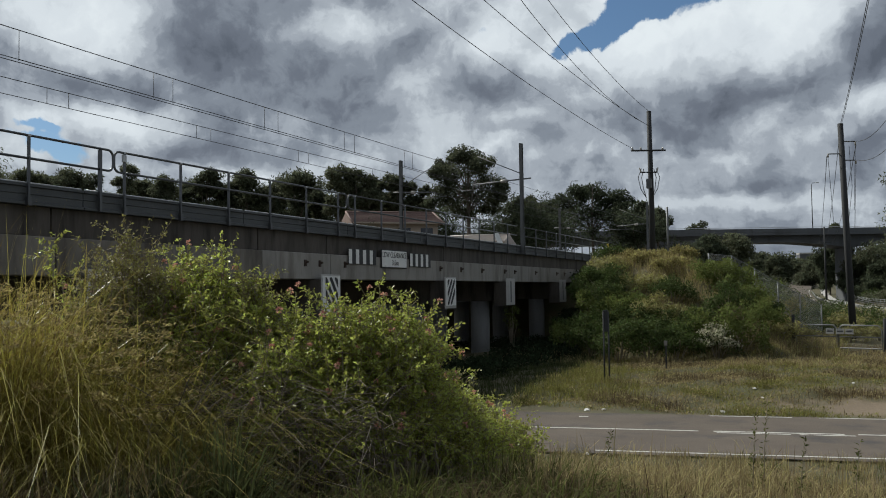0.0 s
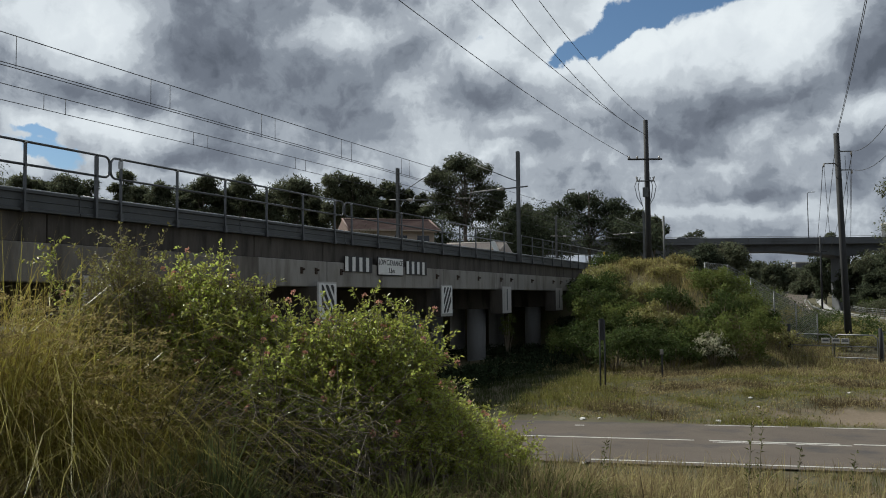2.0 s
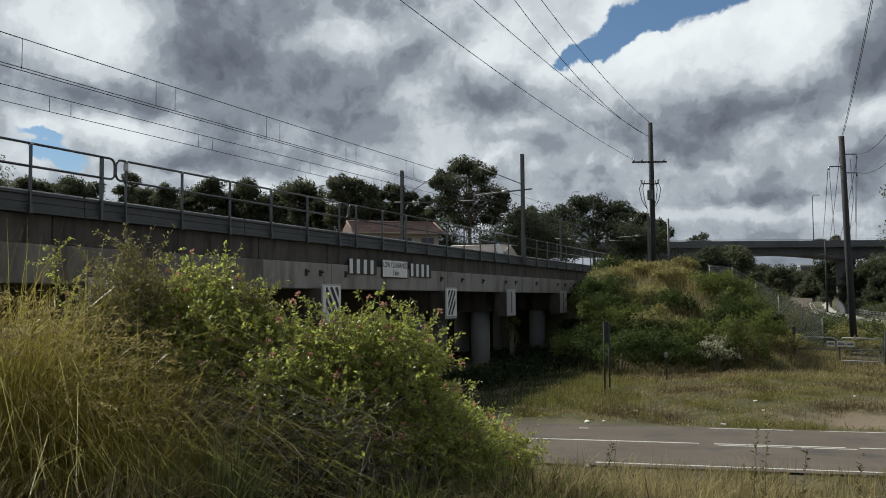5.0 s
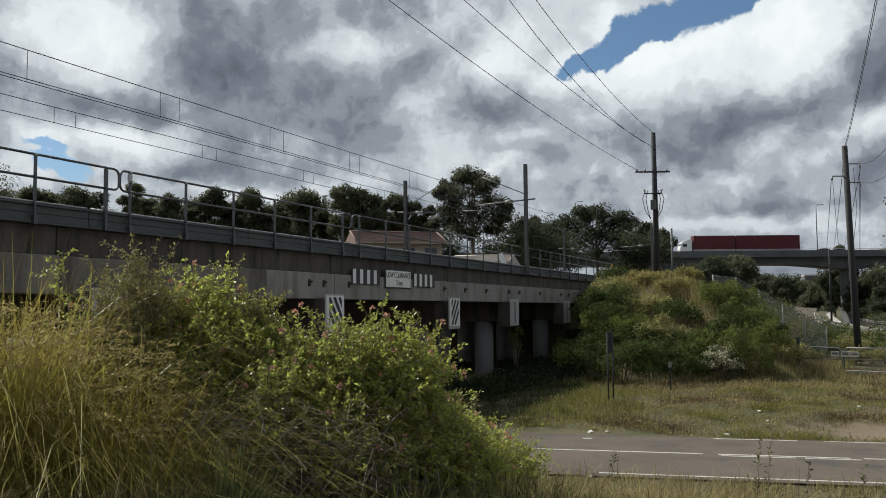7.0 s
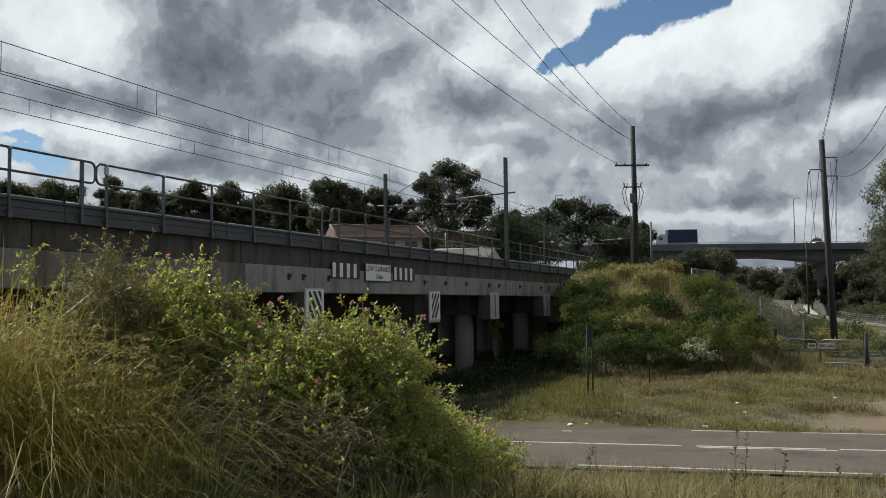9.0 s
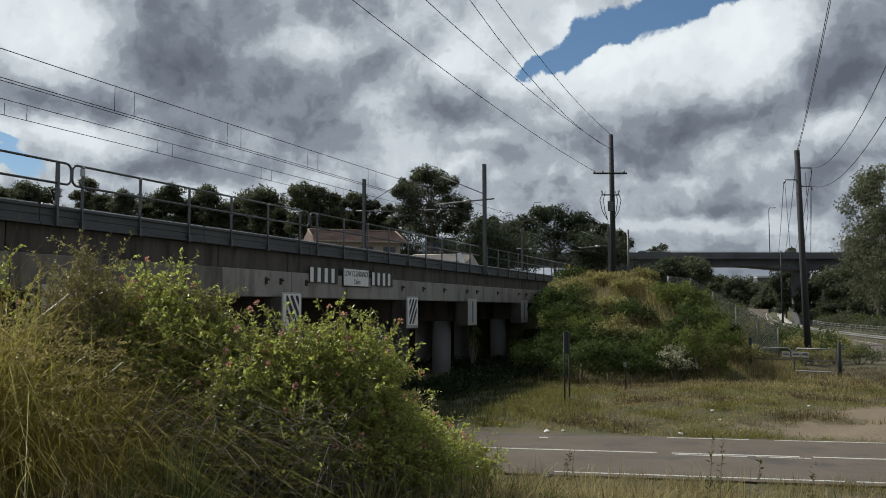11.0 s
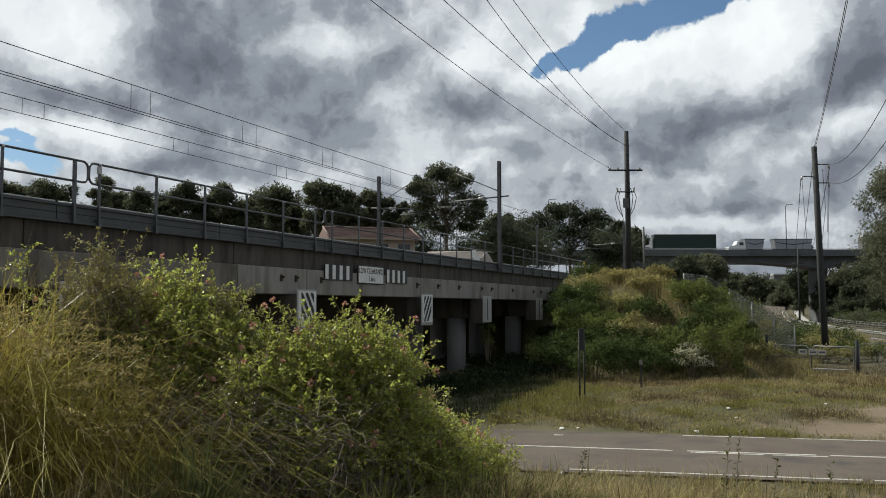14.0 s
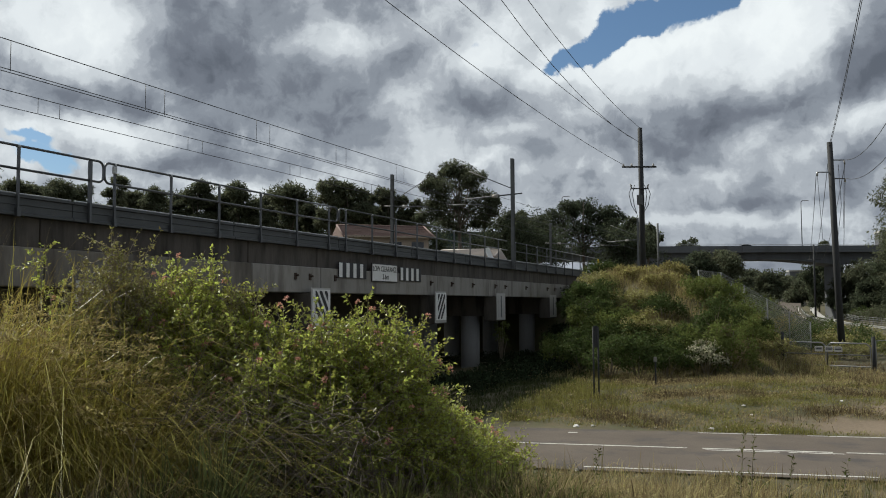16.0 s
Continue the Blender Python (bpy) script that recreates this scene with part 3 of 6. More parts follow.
side = tagged(strip("side_road", [(float(side_road_x(y)), y) for y in np.linspace(40, 470, 60)], 3.6,
                    lambda x, y: ground_z(x, y) + 0.05, M["asphalt"]), "pale asphalt street running off beneath a viaduct", "road", kind="structure")
strip("edge_line", [(float(side_road_x(y)) + 3.1, y) for y in np.linspace(60, 300, 40)], 0.07, lambda x, y: ground_z(x, y) + 0.057, M["line"], side)
tagged(strip("footpath", [(float(side_road_x(y)) + 7.2, y) for y in np.linspace(60, 330, 40)], 0.9,
             lambda x, y: ground_z(x, y) + 0.09, M["concrete_pale"]), "pale concrete footpath beside the street", "footpath", kind="structure")
# ---------------------------------------------------------------- rail bridge
FX = -16.0                                # near face
bridge = thing("rail_bridge", "grey concrete railway bridge with steel fascia and pipe railings", "bridge")
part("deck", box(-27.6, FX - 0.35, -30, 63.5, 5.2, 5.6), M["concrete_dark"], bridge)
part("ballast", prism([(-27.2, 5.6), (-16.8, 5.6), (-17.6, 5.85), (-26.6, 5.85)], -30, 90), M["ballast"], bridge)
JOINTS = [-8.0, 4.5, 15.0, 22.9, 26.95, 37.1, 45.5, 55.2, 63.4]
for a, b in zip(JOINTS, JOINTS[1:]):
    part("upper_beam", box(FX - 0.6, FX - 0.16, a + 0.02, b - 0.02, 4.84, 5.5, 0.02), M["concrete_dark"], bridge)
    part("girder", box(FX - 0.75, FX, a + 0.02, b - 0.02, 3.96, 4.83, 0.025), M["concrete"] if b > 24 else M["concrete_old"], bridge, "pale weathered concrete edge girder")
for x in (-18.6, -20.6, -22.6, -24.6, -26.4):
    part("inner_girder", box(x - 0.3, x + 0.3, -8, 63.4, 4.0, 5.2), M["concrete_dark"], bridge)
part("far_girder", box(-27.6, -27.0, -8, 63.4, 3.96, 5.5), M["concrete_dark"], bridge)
# steel fascia channel: web with lips, in lengths
y = -9.0
while y < 64:
    b = min(y + 6.2, 64.5)
    part("fascia", prism([(FX - 0.32, 5.5), (FX + 0.02, 5.5), (FX + 0.02, 5.56), (FX - 0.03, 5.58), (FX - 0.03, 5.72), (FX - 0.012, 5.735),
                          (FX - 0.03, 5.75), (FX - 0.03, 5.88), (FX + 0.02, 5.9), (FX + 0.02, 5.95), (FX - 0.32, 5.95)],
                         y + 0.015, b - 0.015), M["fascia"], bridge)
    part("conduit", tube([(FX - 0.04, y + 0.06, 5.975), (FX - 0.04, b - 0.05, 5.975)], 0.022, 6), M["cap"], bridge)
    y = b
# bolted fittings on the girder
for yy in (25.3, 26.2, 27.9, 36.3, 38.7, 41.4, 44.7, 46.3, 50.0, 54.3, 56.0, 59.0, 60.9):
    bm = box(FX, FX + 0.05, yy - 0.06, yy + 0.06, 4.38, 4.6, 0.01)
    bm_tube(bm, [(FX + 0.05, yy, 4.52), (FX + 0.14, yy, 4.52)], 0.035, 6)
    part("bracket", bm, M["steel_rust"], bridge, "rusty bolted bracket")
# piers: headstock beams with painted ends, on round columns
for i, (a, b) in enumerate(((15.6, 16.9), (25.8, 27.1), (36.1, 37.4), (44.1, 45.5), (53.9, 55.4))):
    c = (a + b) / 2
    # corbel and headstock take the concrete with underside shade in its colour
    part("corbel", box(FX - 0.42, FX + 0.28, a, b, 2.7, 3.95, 0.03), M["concrete_dark"], bridge, "stained concrete corbel at a pier, darkened for its shaded side")
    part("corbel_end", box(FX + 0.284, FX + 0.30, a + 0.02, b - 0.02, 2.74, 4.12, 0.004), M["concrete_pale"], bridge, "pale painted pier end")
    part("headstock", box(-27.2, FX - 0.43, c - 0.5, c + 0.5, 2.95, 3.98, 0.03), M["concrete_dark"], bridge, "concrete headstock coloured dark for the shade underneath")
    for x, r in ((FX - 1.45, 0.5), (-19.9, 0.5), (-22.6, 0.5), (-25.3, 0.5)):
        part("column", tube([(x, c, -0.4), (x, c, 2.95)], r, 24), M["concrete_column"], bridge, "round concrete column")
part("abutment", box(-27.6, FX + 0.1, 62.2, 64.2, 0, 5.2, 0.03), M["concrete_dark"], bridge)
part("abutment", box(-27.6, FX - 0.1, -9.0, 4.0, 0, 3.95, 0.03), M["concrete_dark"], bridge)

# railings
RX = FX + 0.05


def loop_pipe(y0, y1, z0, z1, r=0.16):
    """A railing end: top pipe turning down into the middle pipe."""
    s = 1 if y1 > y0 else -1
    pts = [(RX, y0, z1)]
    for k in range(6):
        a = math.pi / 2 * k / 5
        pts.append((RX, y1 - s * r + s * r * math.sin(a), z1 - r + r * math.cos(a)))
    for k in range(6):
        a = math.pi / 2 * k / 5
        pts.append((RX, y1 - s * r + s * r * math.cos(a), z0 + r - r * math.sin(a)))
    pts.append((RX, y0, z0))
    return pts


def railing(y0, y1, first, x=None, group="bridge railings"):
    rail = thing("bridge_railing", "dull galvanised pipe railing bolted to the bridge edge", "railing", group)
    dx = 0 if x is None else x - RX
    ys_ = []
    yy = first
    while yy < y1 - 0.1:
        ys_.append(yy)
        yy += 2.07
    for yy in ys_:
        bm = bmesh.new()
        bm_box(bm, RX - 0.025 + dx, RX + 0.03 + dx, yy - 0.025, yy + 0.025, 5.5, 6.97)
        bm_box(bm, RX - 0.04 + dx, RX + 0.055 + dx, yy - 0.05, yy + 0.05, 5.47, 5.66)
        part("post", bm, M["rail"], rail)
        part("clamp", tube([(RX + dx - 0.005, yy - 0.04, 6.99), (RX + dx - 0.005, yy + 0.04, 6.99)], 0.04, 8), M["cap"], rail)
    for z in (7.0, 6.5):
        part("pipe", tube([(RX + dx, y0, z), (RX + dx, y1, z)], 0.029, 8), M["rail"], rail)
    return rail


r1 = railing(-9, 16.3, 16.25 - 2.07 * 12)
part("end_loop", tube(loop_pipe(16.3, 16.66, 6.5, 7.0), 0.029), M["rail"], r1)
bm = box(RX - 0.03, RX + 0.045, 16.2, 16.27, 5.5, 6.97)
part("post", bm, M["rail"], r1)
r2 = railing(17.04, 27.55, 17.04)
part("end_loop", tube(loop_pipe(17.04, 16.7, 6.5, 7.0), 0.029), M["rail"], r2)
part("end_loop", tube(loop_pipe(27.55, 28.0, 6.5, 7.0), 0.029), M["rail"], r2)
part("junction_box", box(RX + 0.04, RX + 0.1, 16.9, 17.02, 6.75, 6.93, 0.01), M["cap"], r2, "small grey junction box")
r3 = railing(28.6, 46.6, 28.6)
part("end_loop", tube(loop_pipe(28.6, 28.1, 6.5, 7.0), 0.029), M["rail"], r3)
r4 = railing(47.5, 68.0, 48.0)
r5 = railing(-9, 66.0, 27.0 - 2.07 * 16, -27.4)
part("end_marker", box(RX - 0.05, RX + 0.06, 68.0, 68.12, 6.0, 7.0, 0.02), M["yellow"], r4, "yellow end post")

# running rails and sleepers
for x in (-18.48, -19.92, -22.08, -23.52):
    tagged(part("track_rail", prism([(x - 0.07, 6.0), (x + 0.07, 6.0), (x + 0.02, 6.03), (x + 0.02, 6.12), (x + 0.036, 6.13), (x + 0.036, 6.17),
                                     (x - 0.036, 6.17), (x - 0.036, 6.13), (x - 0.02, 6.12), (x - 0.02, 6.03)], -30, 160), M["steel_rust"]),
           "rusty steel running rail", "rail", "running rails")
bm = bmesh.new()
for k in range(300):
    for x in (-19.2, -22.8):
        bm_box(bm, x - 1.2, x + 1.2, -30 + k * 0.62, -29.78 + k * 0.62, 5.8, 6.0)
tagged(part("sleepers", bm, M["concrete_dark"]), "grey concrete sleepers bedded in ballast", "sleepers", kind="stuff")
tagged(part("track_bed", prism([(-27.8, 5.0), (-15.2, 5.0), (-16.4, 5.62), (-26.8, 5.62)], 63.6, 260), M["ballast"]),
       "stone ballast bed of the railway", "track bed", kind="structure")

# clearance sign and striped boards
def letters(text, size, mat, parent, m):
    cu = bpy.data.curves.new("lettering", "FONT")
    cu.body, cu.size, cu.align_x, cu.align_y, cu.extrude = text, size, "CENTER", "CENTER", 0.004
    tmp = bpy.data.objects.new("lettering", cu)
    me = bpy.data.meshes.new_from_object(tmp)
    bpy.data.objects.remove(tmp)
    me.materials.append(mat)
    ob = part("lettering", me, mat, parent, at=m)
    return ob


sgn = thing("clearance_sign", "white low clearance sign with black letters on the girder", "sign")
part("board", box(FX + 0.03, FX + 0.06, 30.62, 32.86, 4.43, 5.15, 0.01), M["black"], sgn)
part("face", box(FX + 0.06, FX + 0.066, 30.67, 32.81, 4.47, 5.11), M["white"], sgn)
face = Matrix(((0, 0, 1, FX + 0.069), (1, 0, 0, 31.74), (0, 1, 0, 4.93), (0, 0, 0, 1)))
a = letters("LOW CLEARANCE", 0.3, M["black"], sgn, face @ Matrix.Diagonal((0.84, 1.0, 1, 1)))
b = letters("3.6m", 0.29, M["black"], sgn, Matrix.Translation((0, 0.05, -0.30)) @ face)
for (y0, y1) in ((28.1, 30.2), (33.15, 35.2)):
    brd = thing("striped_board", "black and white striped warning board on the girder", "warning board", "striped warning boards")
    part("board", box(FX + 0.02, FX + 0.05, y0, y1, 4.52, 5.08, 0.006), M["black"], brd)
    step = (y1 - y0) / 4
    for k in range(4):
        part("white_bar", box(FX + 0.05, FX + 0.058, y0 + k * step + 0.02, y0 + k * step + 0.25, 4.54, 5.06), M["white"], brd)
for (a, b, s) in ((25.88, 27.02, -1), (36.2, 37.32, 1)):
    brd = thing("hazard_board", "white board with black diagonal hazard stripes", "warning board", "hazard boards")
    part("board", box(FX + 0.302, FX + 0.33, a, b, 2.86, 4.06, 0.006), M["white"], brd)
    y0, y1, rise, thick = a + 0.16, b - 0.16, 1.15, 0.26
    for k in range(5):
        zc = 2.25 + k * 0.47
        low_z = lambda q: zc + rise * ((q - y0) / (y1 - y0) if s > 0 else (y1 - q) / (y1 - y0))
        qs = np.linspace(y0, y1, 13)
        bottom = [(q, min(max(low_z(q), 2.9), 4.02)) for q in qs]
        upper = [(q, min(max(low_z(q) + thick, 2.9), 4.02)) for q in qs]
        keep = [n for n in range(13) if upper[n][1] - bottom[n][1] > 0.015]
        if len(keep) > 1:
            part("stripe", prism([bottom[n] for n in keep] + [upper[n] for n in keep[::-1]], FX + 0.331, FX + 0.337, "x"), M["black"], brd)
for (a, b) in ((44.35, 45.25), (54.15, 55.15)):
    brd = thing("pier_board", "faded grey striped board on a headstock end", "warning board", "pier boards")
    part("board", box(FX + 0.302, FX + 0.32, a, b, 2.85, 4.0, 0.006), M["concrete_pale"], brd)
    part("stripe", box(FX + 0.321, FX + 0.326, a + 0.35, a + 0.52, 2.87, 3.98), M["fascia"], brd)
part_plate = thing("fallen_plate", "small white metal plate leaning on the railing", "plate")
part("plate", box(-0.02, 0.02, -0.4, 0.4, 0.0, 0.62, 0.005), M["white"], part_plate)
part_plate.matrix_basis = pose(FX - 0.15, 44.6, 5.95, 8, -22, 0)

# ---------------------------------------------------------------- masts, poles and wires
def catenary_mast(x, y, top, reach, base=5.5):
    ob = thing("catenary_mast", "grey steel overhead line mast with a cantilever arm", "mast", "overhead line masts", pose(x, y, base))
    h = top - base
    bm = prism([(-0.09, -0.1), (0.09, -0.1), (0.09, -0.076), (0.012, -0.076), (0.012, 0.076), (0.09, 0.076),
                (0.09, 0.1), (-0.09, 0.1), (-0.09, 0.076), (-0.012, 0.076), (-0.012, -0.076), (-0.09, -0.076)], 0, h, "z")
    part("column", bm, M["mast"], ob)
    part("base_plate", box(-0.25, 0.25, -0.25, 0.25, -0.02, 0.05, 0.01), M["mast"], ob)
    s = 1 if reach > 0 else -1
    arm = part("arm", tube([(-s * 0.55, 0, h - 1.98), (reach, 0, h - 2.15)], 0.04), M["mast"], ob)
    part("insulator", tube([(reach * 0.3, 0, h - 2.04), (reach * 0.42, 0, h - 2.06)], 0.09, 8), M["ceramic"], arm)
    part("stay", tube([(0, 0, h - 1.7), (reach * 0.9, 0, h - 0.55)], 0.025), M["mast"], ob)
    part("steady_arm", tube([(reach * 0.62, 0, h - 2.5), (reach * 1.3, 0, h - 2.42)], 0.022), M["mast"], ob)
    return ob


catenary_mast(FX + 0.1, 47.5, 11.68, -2.9)
catenary_mast(-24.9, 50.6, 11.75, 2.4, 5.6)
catenary_mast(FX - 0.1, 85.0, 11.6, -2.9, 5.0)
catenary_mast(-24.9, 86.0, 11.6, 2.4, 5.0)


def wire(name, pts, r, label, group):
    bm = tube(pts, r, 5)
    return tagged(part(name, bm, M["wire"]), label, "wire", group)


# two tracks' overhead lines: carrying wire, contact wire and droppers
for x, zm, zc, first, step in ((-19.2, 10.47, 9.6, 4.5, 5.9), (-22.8, 10.2, 9.63, 6.8, 7.3)):
    line = thing("overhead_line", "thin dark overhead line with droppers above the track", "overhead line", "overhead lines")
    sag = lambda yy: 0.3 * math.cos((yy - 25) / 50 * math.pi) * 0.25
    ys_ = np.linspace(-40, 200, 49)
    part("carrying_wire", tube([(x, yy, zm - sag(yy)) for yy in ys_], 0.013, 5), M["wire"], line)
    for dx in ((-0.12, 0.12) if first < 5 else (0.0,)):
        part("contact_wire", tube([(x + dx, yy, zc) for yy in ys_], 0.012, 5), M["wire"], line)
    yy = first
    while yy < 75:
        for d in (-0.44, 0.44):
            part("dropper", tube([(x, yy + d, zc), (x, yy + d, zm - sag(yy + d))], 0.009, 4), M["wire"], line)
        yy += step


def sagging(a, b, drop, n=14):
    a, b = Vector(a), Vector(b)
    return [a.lerp(b, k / n) - Vector((0, 0, drop * 4 * (k / n) * (1 - k / n))) for k in range(n + 1)]


def beyond(a, b, k):
    """The point past b on the line from a, k times as far."""
    a, b = Vector(a), Vector(b)
    return a + (b - a) * k


# timber pole by the embankment
p1 = thing("power_pole", "tall weathered timber power pole with a crossarm", "power pole", "timber power poles")
part("shaft", tube([(-11.16, 60.5, 4.4), (-11.13, 60.3, 10), (-11.12, 60.1, 15.3)], [0.2, 0.18, 0.15], 10), M["wood_pole"], p1)
arm_way = Vector((0.916, 0.4, 0)).normalized()
ca = Vector((-11.2, 60.02, 12.66))
part("crossarm", tube([ca - arm_way * 1.15, ca + arm_way * 1.15], 0.06, 6), M["wood_pole"], p1)
for k in (-1.05, -0.5, 0.95):
    c = ca + arm_way * k
    part("insulator", tube([c, c + Vector((0, 0, 0.1)), c + Vector((0, 0, 0.22))], [0.05, 0.075, 0.04], 8), M["ceramic"], p1)
low = Vector((-11.2, 60.0, 11.2))
part("lower_crossarm", tube([low - arm_way * 0.55, low + arm_way * 0.55], 0.045, 6), M["wood_pole"], p1)
part("switch_box", box(-11.34, -11.0, 59.7, 59.95, 10.1, 10.75, 0.03), M["mast"], p1, "grey switch box")
for s in (-1, 1):
    for q in (0.42, 0.62):
        part("jumper_cable", tube([low + arm_way * s * q * 0.8 + Vector((0, 0, 0.25)), low + arm_way * s * q * 1.15 - Vector((0, 0, 0.35)),
                                   low + arm_way * s * q * 0.9 - Vector((0, 0, 1.1)), low + arm_way * s * 0.2 - Vector((0, 0, 1.7))], 0.025, 5), M["wire"], p1)
    part("cable_end", tube([low + arm_way * s * 0.5, low + arm_way * s * 0.62 + Vector((0, 0, 0.3))], 0.05, 6), M["ceramic"], p1)
p1b = thing("stay_pole", "short thin steel pole beside the timber pole", "pole")
part("shaft", tube([(-10.4, 62.0, 4.5), (-10.4, 62.0, 9.0)], 0.07, 8), M["mast"], p1b)

# timber pole by the street
p2 = thing("power_pole", "leaning weathered timber power pole beside the street", "power pole", "timber power poles")
part("shaft", tube([(0.86, 60.7, -0.3), (0.68, 60.3, 5.5), (0.5, 59.8, 13.4)], [0.22, 0.2, 0.165], 10), M["wood_pole"], p2)
for (k, z, ln) in ((-0.85, 11.55, 0.85), (0.85, 12.3, 0.85), (0.85, 11.15, 0.85)):
    c = Vector((0.53, 59.9, z))
    part("arm", tube([c, c + arm_way * k], 0.035, 6), M["mast"], p2)
    part("insulator", tube([c + arm_way * k, c + arm_way * k - Vector((0, 0, 0.22))], 0.05, 6), M["ceramic"], p2)
    part("drop_cable", tube(sagging(c + arm_way * k - Vector((0, 0, 0.2)), c + arm_way * k * 0.75 - Vector((0, 0, 4.2)), 0.0), 0.014, 5), M["wire"], p2)
part("drop_cable", tube([(0.95, 59.9, 12.0), (1.05, 60.0, 9.5), (0.8, 60.2, 7.5)], 0.014, 5), M["wire"], p2)

POWER = "power lines"
# from the poles back over the viewer: fixing point, way (degrees), slope, curve, length
SPANS = (
    ((-12.24, 59.73, 12.85), 182, -0.0068, 0.00109, 60),
    ((-11.2, 60.05, 14.35), 182, -0.0277, 0.00150, 60),
    ((-11.1, 60.05, 14.3), 181, -0.0681, 0.00446, 60),
    ((-11.12, 60.1, 15.3), 180.5, -0.0188, 0.00290, 60),
    ((0.47, 59.8, 13.2), 177.3, 0.0334, 0.00188, 44),
    ((0.53, 59.8, 13.2), 177.3, 0.0376, 0.00171, 44),
    ((1.35, 60.2, 12.3), 176.5, -0.1599, 0.00460, 42),
    ((1.38, 60.2, 11.15), 176.5, -0.1587, 0.00406, 42),
)
for a, way, rise, curve, far in SPANS:
    d = heading(way)
    pts = [Vector(a) + d * q + Vector((0, 0, rise * q + curve * q * q)) for q in np.linspace(0, far, 16)]
    wire("power_line", pts, 0.015, "thin black power line from the timber pole", POWER)
for a, b in (((0.5, 59.8, 13.2), (-1.9, 190, 12.0)), ((-0.31, 59.5, 11.4), (-3.0, 190, 11.9)), ((1.35, 60.2, 12.1), (-0.8, 190, 11.9))):
    wire("power_line", sagging(a, b, 1.6), 0.02, "thin black power line from the timber pole", POWER)
p3 = thing("power_pole", "far dark timber power pole beside the street", "power pole", "timber power poles")
part("shaft", tube([(-1.9, 190, 0), (-1.9, 190, 15.0)], [0.2, 0.15], 8), M["wood_pole"], p3)
part("crossarm", tube([(-3.1, 190, 12.0), (-0.7, 190, 12.0)], 0.08, 6), M["wood_pole"], p3)
# ---------------------------------------------------------------- viaduct
VIA = Vector((-16.0, 200.0, 0))                      # a point under its near edge
VDIR = Vector((0.916, 0.40, 0)).normalized()
VANG = math.degrees(math.atan2(VDIR.y, VDIR.x))
via = thing("viaduct", "long grey concrete motorway viaduct with haunched girders", "viaduct", at=pose(VIA.x, VIA.y, 0, 0, 0, VANG))


def soffit(s):
    """Underside height along the viaduct: deepest over each pier."""
    k = abs(((s - 21.5) / 38.0 + 0.5) % 1.0 - 0.5) * 2       # 0 over a pier, 1 at midspan
    return 11.55 + 1.35 * min(1.0, k * 1.5) ** 0.7


for n in range(-11, 12):
    a = 21.5 + 38.0 * n
    ss = [a + 38.0 * k / 14 for k in range(15)]
    prof = [(s, soffit(s)) for s in ss] + [(s, 14.35) for s in ss[::-1]]
    part("girder", prism(prof, 1.7, 9.0, "y"), M["overpass"], via)
part("deck", box(-430, 430, 0, 13.0, 14.36, 14.9), M["overpass"], via)
for n in range(-22, 22):
    part("parapet", box(n * 19.5 + 0.03, (n + 1) * 19.5 - 0.03, 0.0, 0.3, 14.9, 15.75, 0.04), M["overpass"], via)
part("far_parapet", box(-430, 430, 12.7, 13.0, 14.9, 15.75), M["overpass"], via)
part("hand_rail", tube([(-430, 0.15, 16.0), (430, 0.15, 16.0)], 0.05, 6), M["cap"], via)
for n in range(-11, 12):
    s = 21.5 + 38.0 * n
    part("pier", box(s - 0.9, s + 0.9, 2.2, 7.8, -1.0, 11.6, 0.15), M["overpass"], via)
for s, z in ((13.0, 25.4), (-38.0, 26.5)):
    lp = thing("street_lamp", "slim grey lamp post on the viaduct", "street lamp", "viaduct lamp posts")
    lp.matrix_basis = pose(VIA.x, VIA.y, 0, 0, 0, VANG)
    part("post", tube([(s, 0.5, 15.7), (s, 0.5, z - 0.4), (s + 0.25, 0.5, z), (s + 1.0, 0.5, z)], [0.11, 0.08, 0.07, 0.06], 8), M["mast"], lp)
    part("lantern", box(s + 0.9, s + 1.6, 0.35, 0.65, z - 0.06, z + 0.1, 0.03), M["cap"], lp)

